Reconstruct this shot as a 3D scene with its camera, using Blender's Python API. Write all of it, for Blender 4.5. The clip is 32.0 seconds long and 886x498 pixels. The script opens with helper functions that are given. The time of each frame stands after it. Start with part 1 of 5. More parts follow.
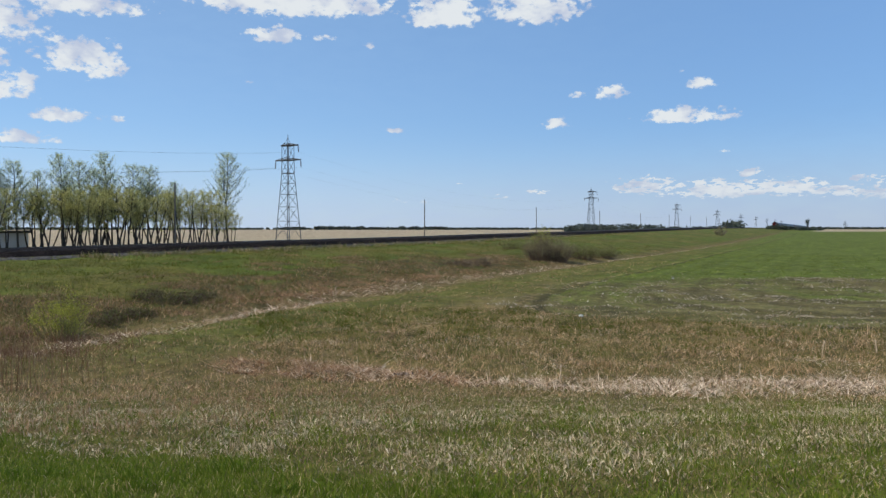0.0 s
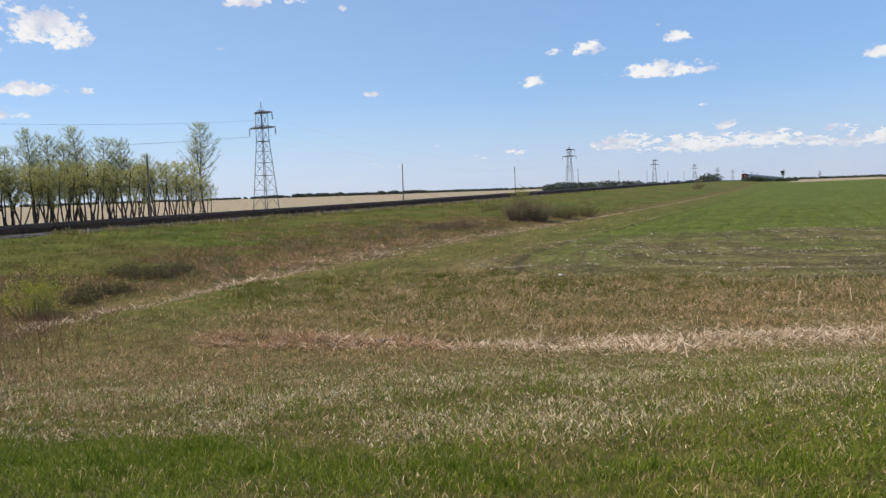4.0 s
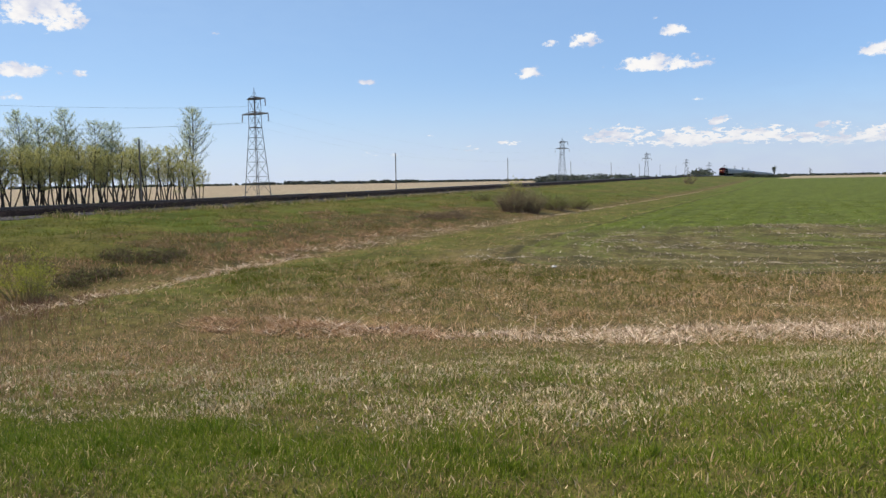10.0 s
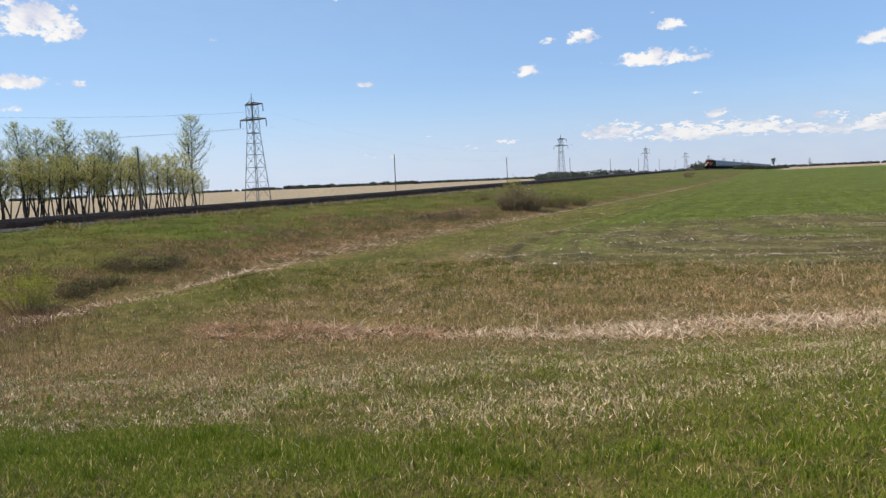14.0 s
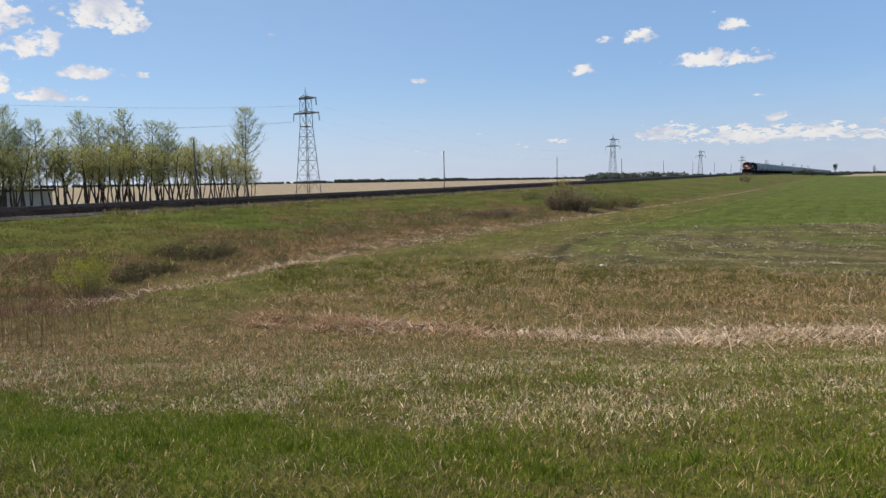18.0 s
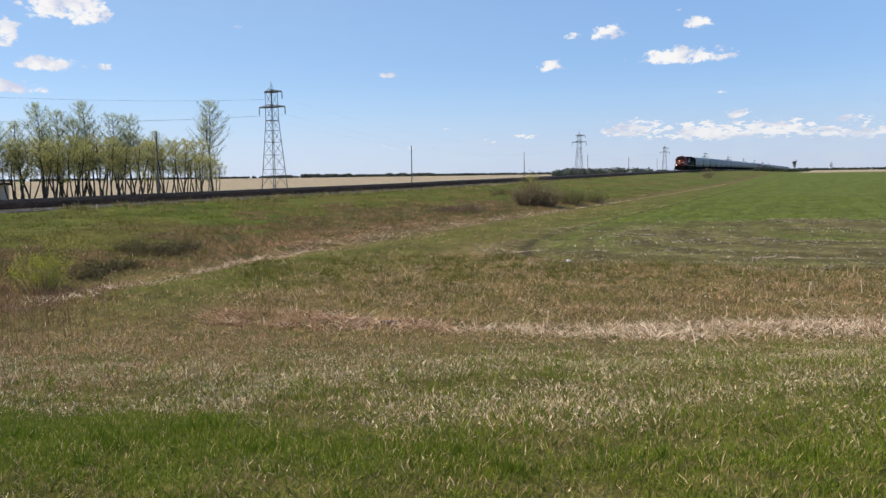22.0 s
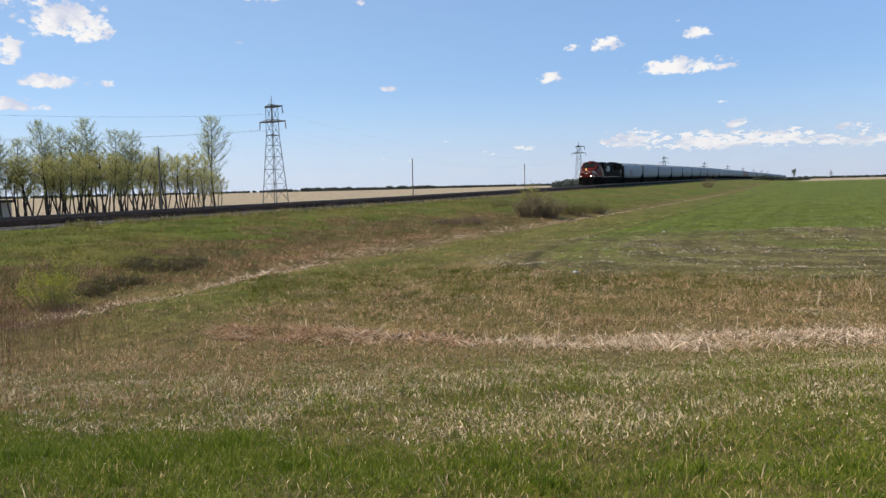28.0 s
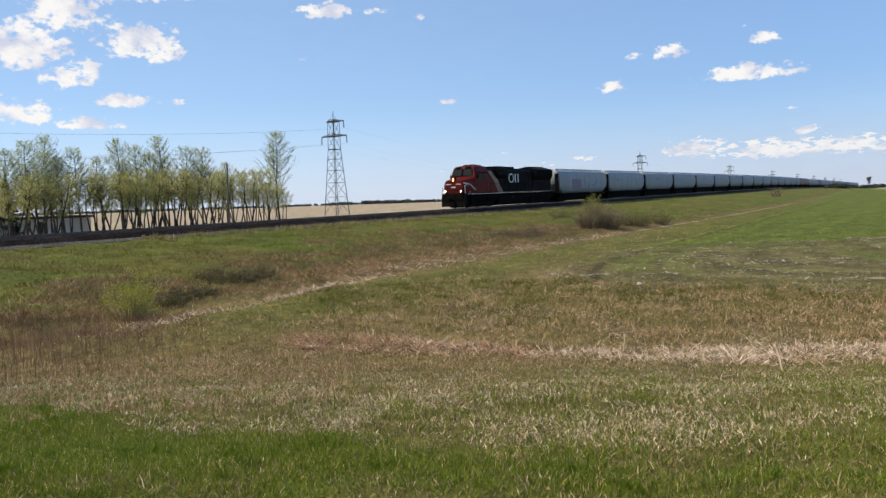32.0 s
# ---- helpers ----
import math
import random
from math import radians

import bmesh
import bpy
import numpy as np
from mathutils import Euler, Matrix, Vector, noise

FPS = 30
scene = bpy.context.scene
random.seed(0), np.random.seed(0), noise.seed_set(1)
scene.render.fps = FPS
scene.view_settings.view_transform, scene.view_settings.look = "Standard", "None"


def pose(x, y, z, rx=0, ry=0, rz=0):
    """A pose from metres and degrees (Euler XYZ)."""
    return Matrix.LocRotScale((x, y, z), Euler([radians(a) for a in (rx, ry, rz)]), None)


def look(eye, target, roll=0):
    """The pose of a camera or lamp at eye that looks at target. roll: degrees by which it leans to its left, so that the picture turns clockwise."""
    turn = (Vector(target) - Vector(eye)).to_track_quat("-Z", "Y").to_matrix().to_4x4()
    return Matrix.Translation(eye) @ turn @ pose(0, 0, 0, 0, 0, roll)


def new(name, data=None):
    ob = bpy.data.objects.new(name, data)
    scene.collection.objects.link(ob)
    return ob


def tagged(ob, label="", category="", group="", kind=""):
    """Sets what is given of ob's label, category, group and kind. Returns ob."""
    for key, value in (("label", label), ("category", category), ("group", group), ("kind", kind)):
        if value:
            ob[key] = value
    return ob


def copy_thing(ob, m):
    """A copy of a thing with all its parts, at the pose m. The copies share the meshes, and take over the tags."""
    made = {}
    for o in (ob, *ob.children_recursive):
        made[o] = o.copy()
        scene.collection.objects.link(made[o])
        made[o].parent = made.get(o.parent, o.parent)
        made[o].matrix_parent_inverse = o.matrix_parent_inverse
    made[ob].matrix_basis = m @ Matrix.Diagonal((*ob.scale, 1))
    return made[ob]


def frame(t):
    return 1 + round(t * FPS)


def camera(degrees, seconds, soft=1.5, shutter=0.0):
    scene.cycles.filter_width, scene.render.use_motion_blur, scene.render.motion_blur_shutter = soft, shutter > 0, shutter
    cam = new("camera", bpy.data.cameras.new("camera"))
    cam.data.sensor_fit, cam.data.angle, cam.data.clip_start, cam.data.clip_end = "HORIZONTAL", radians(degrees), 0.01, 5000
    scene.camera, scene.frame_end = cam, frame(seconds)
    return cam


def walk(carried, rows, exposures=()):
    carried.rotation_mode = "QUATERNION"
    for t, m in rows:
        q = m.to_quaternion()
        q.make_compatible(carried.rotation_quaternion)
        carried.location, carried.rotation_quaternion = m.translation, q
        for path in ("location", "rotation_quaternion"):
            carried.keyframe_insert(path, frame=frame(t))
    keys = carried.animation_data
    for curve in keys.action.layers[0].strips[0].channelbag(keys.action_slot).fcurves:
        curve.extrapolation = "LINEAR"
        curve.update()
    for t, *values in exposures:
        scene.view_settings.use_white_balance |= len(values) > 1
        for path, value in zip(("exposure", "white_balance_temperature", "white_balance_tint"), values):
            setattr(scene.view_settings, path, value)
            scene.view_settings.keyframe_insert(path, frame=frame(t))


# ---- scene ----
cam = camera(63.6, 32.0, soft=1.45)
PATH = [
    (0.0, 0.005, -0.100, 2.688, 88.390, -0.000, 0.000),
    (0.5, -0.024, -0.091, 2.689, 88.268, -0.544, -0.073),
    (1.0, 0.039, -0.068, 2.694, 87.962, -0.510, -1.999),
    (1.5, 0.126, 0.003, 2.679, 87.371, -1.319, -1.357),
    (2.0, 0.161, 0.043, 2.663, 84.989, -1.193, -0.799),
    (2.5, 0.121, 0.055, 2.677, 85.197, 0.883, -1.958),
    (4.5, 0.073, 0.020, 2.703, 85.407, 2.263, -1.411),
    (5.0, 0.142, 0.069, 2.699, 85.408, 1.760, 1.035),
    (5.5, 0.145, 0.094, 2.694, 85.051, 2.824, 3.605),
    (6.0, 0.083, 0.062, 2.696, 84.363, 3.421, 0.855),
    (6.5, 0.023, 0.019, 2.702, 84.785, 4.135, -1.855),
    (7.0, 0.005, -0.008, 2.701, 84.376, 2.348, -4.203),
    (7.5, -0.017, -0.021, 2.691, 85.004, 0.348, -3.708),
    (8.0, -0.022, -0.039, 2.690, 85.244, 0.256, -3.694),
    (8.5, -0.040, -0.050, 2.695, 84.820, 0.583, -3.895),
    (9.0, -0.042, -0.046, 2.702, 84.688, 0.539, -2.291),
    (9.5, -0.034, -0.032, 2.698, 84.896, 0.646, -2.314),
    (10.0, -0.017, -0.017, 2.697, 84.594, 0.940, -2.279),
    (10.5, -0.011, -0.005, 2.697, 84.187, 1.137, -1.943),
    (11.0, -0.010, -0.009, 2.694, 84.038, 1.440, -2.505),
    (11.5, -0.006, -0.014, 2.697, 84.154, 1.663, -2.561),
    (12.0, -0.006, -0.016, 2.697, 84.151, 1.806, -2.477),
    (12.5, -0.000, -0.017, 2.695, 84.121, 1.970, -2.480),
    (13.0, -0.001, -0.018, 2.694, 84.178, 2.143, -2.402),
    (13.5, 0.002, -0.029, 2.695, 84.730, 2.104, -2.489),
    (14.0, 0.006, -0.015, 2.694, 84.623, 2.478, -2.311),
    (14.5, 0.030, 0.009, 2.693, 84.358, 2.422, -2.160),
    (15.0, 0.099, 0.076, 2.698, 84.776, 1.245, -1.026),
    (15.5, 0.161, 0.127, 2.700, 84.433, 0.983, 0.761),
    (17.5, -0.032, 0.002, 2.693, 84.351, 1.529, 0.520),
    (18.0, 0.059, 0.064, 2.676, 84.520, 0.971, 1.609),
    (18.5, 0.110, 0.085, 2.677, 84.137, 1.820, 1.215),
    (19.0, 0.118, 0.082, 2.678, 84.551, 1.926, 0.087),
    (19.5, 0.074, 0.080, 2.679, 83.926, 1.372, 0.007),
    (20.0, -0.046, 0.086, 2.687, 83.820, 1.057, 0.041),
    (20.5, -0.131, 0.062, 2.693, 83.821, 0.423, 0.016),
    (21.0, -0.116, 0.063, 2.687, 84.338, 1.102, -0.255),
    (21.5, -0.014, 0.088, 2.690, 84.380, 0.725, -0.615),
    (22.0, 0.060, 0.102, 2.682, 84.089, 0.783, -0.975),
    (22.5, 0.090, 0.076, 2.696, 84.417, 1.274, -1.516),
    (23.0, 0.065, 0.094, 2.691, 84.184, 1.118, -1.421),
    (23.5, -0.026, 0.081, 2.703, 83.736, 0.801, -2.241),
    (24.0, -0.118, 0.076, 2.702, 83.613, 1.496, -2.962),
    (24.5, -0.111, 0.046, 2.707, 83.865, 1.768, -3.531),
    (25.0, -0.023, 0.074, 2.697, 84.862, 1.475, -1.732),
    (25.5, 0.051, 0.083, 2.701, 85.049, 1.760, -0.281),
    (26.0, 0.053, 0.112, 2.689, 83.855, 1.538, -1.139),
    (26.5, -0.041, 0.104, 2.698, 84.329, 1.575, -1.140),
    (28.5, -0.120, 0.099, 2.704, 85.155, 1.209, -0.772),
    (29.0, -0.134, 0.076, 2.710, 85.306, 1.294, -0.072),
    (29.5, -0.136, 0.046, 2.714, 85.462, 1.199, 0.425),
    (30.0, -0.143, 0.033, 2.717, 85.722, 1.291, 0.815),
    (30.5, -0.155, 0.002, 2.722, 85.873, 1.240, 1.388),
    (31.0, -0.173, -0.021, 2.719, 85.934, 1.349, 1.867),
    (31.5, -0.189, -0.076, 2.729, 85.957, 1.502, 2.711),
    (32.0, -0.220, -0.129, 2.729, 86.143, 1.922, 3.685),
]
EXPOSURES = [(0, -0.17, 6000, 6), (1, -0.14, 6100, 7), (2, -0.10, 6250, 8), (4.5, 0.03, 6400, 10), (14.5, 0.08, 6500, 10), (18, -0.08, 6500, 10), (20, -0.04, 6400, 10), (23, 0.08, 6400, 10), (26, 0.00, 6400, 10), (29, 0.08, 6500, 10), (32, 0.08, 6500, 10)]
walk(cam, [(t, pose(x, y, z, rx, ry, rz)) for t, x, y, z, rx, ry, rz in PATH], EXPOSURES)

# ---- sky and sun ----
SUN_AZ, SUN_EL = -102.0, 50.0          # degrees: clockwise from +y, above the horizon
world = bpy.data.worlds.new("sky")
scene.world = world
world.use_nodes = True
wn = world.node_tree.nodes
sky = wn.new("ShaderNodeTexSky")
sky.sky_type, sky.sun_disc = "NISHITA", False
sky.sun_elevation, sky.sun_rotation = radians(SUN_EL), radians(-SUN_AZ)     # the sky turns the other way round
sky.air_density, sky.dust_density, sky.ozone_density = 1.0, 0.1, 3.0
tint = wn.new("ShaderNodeMix")
tint.data_type, tint.blend_type = "RGBA", "MULTIPLY"
tint.inputs[0].default_value, tint.inputs[7].default_value = 1.0, (0.90, 1.0, 1.16, 1)
world.node_tree.links.new(sky.outputs[0], tint.inputs[6])
world.node_tree.links.new(tint.outputs[2], wn["Background"].inputs[0])
wn["Background"].inputs[1].default_value = 0.124
sun = new("sun", bpy.data.lights.new("sun", "SUN"))
sun.data.energy, sun.data.angle, sun.data.color = 4.7, radians(0.53), (1.0, 0.91, 0.755)
sa, se = radians(SUN_AZ), radians(SUN_EL)
sun.matrix_world = look((math.sin(sa) * math.cos(se) * 50, math.cos(sa) * math.cos(se) * 50, math.sin(se) * 50), (0, 0, 0))

# ---- materials ----


def shader(name):
    m = bpy.data.materials.new(name)
    m.use_nodes = True
    nt = m.node_tree
    return m, nt, nt.nodes["Principled BSDF"]


def noise_tex(nt, vec, scale, detail=4.0, rough=0.6):
    n = nt.nodes.new("ShaderNodeTexNoise")
    n.inputs["Scale"].default_value = scale
    n.inputs["Detail"].default_value = detail
    n.inputs["Roughness"].default_value = rough
    nt.links.new(vec, n.inputs["Vector"])
    return n.outputs["Fac"]


def mix(nt, fac, a, b, blend="MIX"):
    n = nt.nodes.new("ShaderNodeMix")
    n.data_type, n.blend_type = "RGBA", blend
    for sock, v in ((n.inputs[0], fac), (n.inputs[6], a), (n.inputs[7], b)):
        if isinstance(v, (int, float)):
            sock.default_value = v
        elif isinstance(v, tuple):
            sock.default_value = (*v, 1)
        else:
            nt.links.new(v, sock)
    return n.outputs[2]


def calc(nt, op, a, b=0.0, c=None):
    n = nt.nodes.new("ShaderNodeMath")
    n.operation = op
    for sock, v in zip(n.inputs, (a, b) if c is None else (a, b, c)):
        if isinstance(v, (int, float)):
            sock.default_value = v
        else:
            nt.links.new(v, sock)
    return n.outputs[0]


def span(nt, v, lo, hi, a=0.0, b=1.0, smooth=True):
    n = nt.nodes.new("ShaderNodeMapRange")
    n.interpolation_type = "SMOOTHSTEP" if smooth else "LINEAR"
    nt.links.new(v, n.inputs[0])
    for i, x in enumerate((lo, hi, a, b)):
        n.inputs[i + 1].default_value = x
    return n.outputs[0]


def surf(name, c1, c2, scale=2.0, fine=30.0, rough=0.8, metal=0.0, bump=0.3, spread=0.25, streak=False, coat=0.0, gloss=0.5):
    """Two colours in large patches, a fine grain over them, and relief from the grain."""
    m, nt, p = shader(name)
    co = nt.nodes.new("ShaderNodeTexCoord").outputs["Object"]
    if streak:
        mp = nt.nodes.new("ShaderNodeMapping")
        mp.inputs["Scale"].default_value = (1, 1, 0.12)
        nt.links.new(co, mp.inputs[0])
        co = mp.outputs[0]
    big = span(nt, noise_tex(nt, co, scale), 0.35, 0.65)
    small = noise_tex(nt, co, fine, 3)
    rnd = nt.nodes.new("ShaderNodeObjectInfo").outputs["Random"]
    col = mix(nt, big, c1, c2)
    lum = calc(nt, "ADD", span(nt, small, 0.25, 0.75, 1 - spread, 1 + spread), calc(nt, "MULTIPLY_ADD", rnd, 0.16, -0.08))
    col = mix(nt, 1.0, col, lum, "MULTIPLY")
    nt.links.new(col, p.inputs["Base Color"])
    p.inputs["Roughness"].default_value, p.inputs["Metallic"].default_value = rough, metal
    p.inputs["Coat Weight"].default_value = coat
    p.inputs["Specular IOR Level"].default_value = gloss
    if bump:
        b = nt.nodes.new("ShaderNodeBump")
        b.inputs["Strength"].default_value, b.inputs["Distance"].default_value = bump, 0.02
        nt.links.new(small, b.inputs["Height"])
        nt.links.new(b.outputs[0], p.inputs["Normal"])
    return m


def blade_mat(name, ramp, rough=0.55, through_light=0.35, warm=(1.0, 1.0, 1.0)):
    """Leaves and blades: each takes a colour of its own from the ramp; light passes through."""
    m, nt, p = shader(name)
    g = nt.nodes.new("ShaderNodeNewGeometry").outputs["Random Per Island"]
    r = nt.nodes.new("ShaderNodeValToRGB")
    while len(r.color_ramp.elements) < len(ramp):
        r.color_ramp.elements.new(0.5)
    for e, (at, c) in zip(r.color_ramp.elements, ramp):
        e.position, e.color = at, (c[0] * warm[0], c[1] * warm[1], c[2] * warm[2], 1)
    nt.links.new(g, r.inputs[0])
    nt.links.new(r.outputs[0], p.inputs["Base Color"])
    p.inputs["Roughness"].default_value = rough
    p.inputs["Specular IOR Level"].default_value = 0.1
    t = nt.nodes.new("ShaderNodeBsdfTranslucent")
    nt.links.new(r.outputs[0], t.inputs[0])
    mx = nt.nodes.new("ShaderNodeMixShader")
    mx.inputs[0].default_value = through_light
    nt.links.new(p.outputs[0], mx.inputs[1])
    nt.links.new(t.outputs[0], mx.inputs[2])
    nt.links.new(mx.outputs[0], nt.nodes["Material Output"].inputs[0])
    return m


def glow_mat(name, c, power):
    m, nt, p = shader(name)
    p.inputs["Base Color"].default_value = (*c, 1)
    p.inputs["Emission Color"].default_value = (*c, 1)
    p.inputs["Emission Strength"].default_value = power
    return m


def glass_mat(name, c=(0.012, 0.014, 0.016)):
    m, nt, p = shader(name)
    p.inputs["Base Color"].default_value = (*c, 1)
    p.inputs["Roughness"].default_value = 0.35
    p.inputs["Specular IOR Level"].default_value = 0.06
    return m


BALLAST = surf("ballast stone", (0.032, 0.022, 0.018), (0.015, 0.011, 0.009), 0.8, 9, 0.95, 0, 1.0, 0.5, gloss=0.08)
GRAVEL = surf("weathered grey gravel", (0.17, 0.15, 0.14), (0.10, 0.088, 0.08), 0.8, 9, 0.95, 0, 1.0, 0.5, gloss=0.1)
TIMBER = surf("creosoted timber", (0.030, 0.024, 0.020), (0.055, 0.046, 0.040), 1.5, 25, 0.9, 0, 0.4, gloss=0.15)
RAIL = surf("worn rail steel", (0.075, 0.05, 0.04), (0.11, 0.07, 0.05), 2, 20, 0.55, 0.6, 0.2)
RAIL_TOP = surf("polished rail head", (0.45, 0.45, 0.46), (0.36, 0.36, 0.37), 2, 40, 0.25, 1.0, 0.0)
GALV = surf("dull galvanised steel", (0.085, 0.095, 0.105), (0.06, 0.066, 0.072), 1.5, 18, 0.6, 0.2, 0.1)
CONCRETE = surf("pale concrete", (0.42, 0.41, 0.39), (0.34, 0.33, 0.31), 2, 20, 0.9, 0, 0.3)
PORCELAIN = surf("brown glazed porcelain", (0.10, 0.07, 0.06), (0.14, 0.10, 0.09), 3, 20, 0.25, 0, 0.0)
WIRE = surf("weathered aluminium wire", (0.20, 0.21, 0.22), (0.15, 0.155, 0.16), 1, 5, 0.6, 0.5, 0.0)
POLE = surf("weathered pole timber", (0.10, 0.085, 0.075), (0.16, 0.14, 0.12), 2, 20, 0.9, 0, 0.4, streak=True)
BARK_DARK = surf("dark willow bark", (0.030, 0.023, 0.018), (0.048, 0.037, 0.028), 3, 25, 0.95, 0, 0.6, streak=True)
BARK_GREY = surf("grey poplar bark", (0.080, 0.072, 0.060), (0.050, 0.045, 0.038), 2, 22, 0.9, 0, 0.5, streak=True)
TWIG = surf("bare red-brown twigs", (0.13, 0.085, 0.055), (0.18, 0.125, 0.08), 4, 30, 0.9, 0, 0.2)
LEAF_POPLAR = blade_mat("young poplar leaves", [(0, (0.36, 0.42, 0.23)), (0.5, (0.48, 0.53, 0.33)), (1, (0.66, 0.69, 0.48))], through_light=0.6)
LEAF_WILLOW = blade_mat("yellow-green willow leaves", [(0, (0.36, 0.35, 0.11)), (0.5, (0.49, 0.465, 0.17)), (1, (0.66, 0.61, 0.27))], through_light=0.62)
# lifted and bluish: distance haze is mixed into these leaf colours
LEAF_DARK = blade_mat("dark foliage with a bluish haze tint", [(0, (0.062, 0.075, 0.062)), (1, (0.11, 0.125, 0.095))], through_light=0.15)

# ---- plan: s runs along the railway from the eye, d across it ----
TURN = radians(22.5)
U = (math.sin(TURN), math.cos(TURN))
N = (-math.cos(TURN), math.sin(TURN))
TRACK_D = 42.0
STEP_Y = 0.7656                      # depth scale fitted to the camera's view: metres to one plan step along y; along x a step is one metre
ALONG = math.hypot(U[0], STEP_Y * U[1])      # metres to one step along the railway
HEAD = math.degrees(math.atan2(-STEP_Y * U[1], -U[0]))     # the train's heading


def place(s, d):
    """Metres x, y of a point of the plan."""
    return s * U[0] + d * N[0], STEP_Y * (s * U[1] + d * N[1])


def rail_z(s):
    return np.interp(s, [-400, -40, 38, 60, 90, 110, 170, 225, 290, 385, 500, 2500], [1.45, 1.5, 1.62, 1.72, 1.83, 1.97, 2.32, 2.68, 3.0, 3.4, 3.5, 3.5])


def ss(a, b, x):
    t = np.clip((x - a) / (b - a), 0, 1)
    return t * t * (3 - 2 * t)


def rough_field(x, y, scale, seed=0):
    """Smooth waves of several directions, as a cheap uneven field between -1 and 1."""
    rng = np.random.RandomState(seed)
    out = np.zeros_like(x)
    for i in range(9):
        a, k = rng.uniform(0, 6.28), rng.uniform(0.6, 1.9) / scale
        out = out + np.sin((x * math.cos(a) + y * math.sin(a)) * k * 6.28 + rng.uniform(0, 6.28)) / 3.2
    return np.clip(out, -1, 1)


def ground_z(x, y, detail=True):
    x, y = np.asarray(x, float), np.asarray(y, float)
    s, d = x * U[0] + y * U[1], x * N[0] + y * N[1]
    rise = 1.7 * ss(130, 520, s) * (1 - 0.85 * ss(46, 80, d))
    front = np.interp(y, [-30, -6, 0, 4.4, 6.1, 8.2, 11, 14, 17, 20, 26, 60], [1.3, 1.35, 1.32, 1.3, 1.13, 0.93, 0.5, 0.13, -0.1, 0.0, 0.1, 0.08])
    rz = rail_z(s)
    near = np.interp(d, [15.5, 17.5, 19, 23, 29, 35, 37.5, 38.9, 40.3, 43.7, 45.1, 46.6, 55], [0, 0, 0.10, 0.35, 0.66, 0.91, 0.97, 1.0, 1.14, 1.14, 1.0, 0.9, 0])
    toe = -0.06 - 0.12 * np.exp(-((d - 17.4) / 1.1) ** 2) + rise
    bank = toe + (rz - 0.22 - toe) * np.clip(near / 1.3, 0, 1)
    flat = rise + np.where(d > 50, 0.0, 0)
    z = np.where(d > 15.5, np.where(d < 55, bank, flat), front + rise)
    k = ss(12.5, 17.5, d) * (d < 17.6)
    z = np.where(d <= 17.6, (front + rise) * (1 - k) + np.minimum(front + rise, toe + 0.9 * np.maximum(front, 0)) * k, z)
    z = np.maximum(z, np.where((d > 15) & (y < 20), front - 0.35 * np.clip(d - 15, 0, 9), -9))
    if detail:
        r = np.hypot(x, y)
        soft = np.where((d > 38.5) & (d < 45.5), 0.15, 1.0) * (1 - ss(150, 500, r))
        z = z + soft * ((0.012 + 0.038 * ss(16, 22, y)) * rough_field(x, y, 3.1, 1) + 0.015 * rough_field(x, y, 2.6, 2) * ss(14, 20, y)
                        + 0.06 * rough_field(x, y, 9, 3) * ss(18, 21, d) * (1 - ss(30, 36, d)))
    return z


def level(x, y):
    """Height of the ground at x, y in metres."""
    return float(ground_z(x, y / STEP_Y, False))


def spaced(stops):
    out = []
    for (a, step), (b, _) in zip(stops, stops[1:]):
        out += list(np.arange(a, b - step * 0.5, step))
    return np.array(out + [stops[-1][0]])


def far_steps(a, b, k=1.13, first=1.0):
    out, step = [a], first
    while out[-1] < b:
        step *= k
        out.append(out[-1] + step)
    return np.array(out)


s_line = np.concatenate([-far_steps(14, 4850)[::-1], spaced([(-13, 1.0), (0, 0.4), (48, 0.8), (100, 2.0), (200, 0)]), far_steps(203, 4850, 1.07, 3)])
d_line = np.concatenate([-far_steps(24, 4850)[::-1], spaced([(-23, 0.8), (-12, 0.4), (46.8, 0.8), (60, 0)]), far_steps(61.5, 4850, 1.11, 1.5)])
GS, GD = np.meshgrid(s_line, d_line, indexing="ij")
GX, GY = GS * U[0] + GD * N[0], GS * U[1] + GD * N[1]
GZ = ground_z(GX, GY)
ns, nd = GS.shape
idx = np.arange(ns * nd).reshape(ns, nd)
quads = np.stack([idx[:-1, :-1], idx[1:, :-1], idx[1:, 1:], idx[:-1, 1:]], -1).reshape(-1, 4)
me = bpy.data.meshes.new("ground")
me.from_pydata(np.stack([GX, STEP_Y * GY, GZ], -1).reshape(-1, 3).tolist(), [], quads[:, ::-1].tolist())


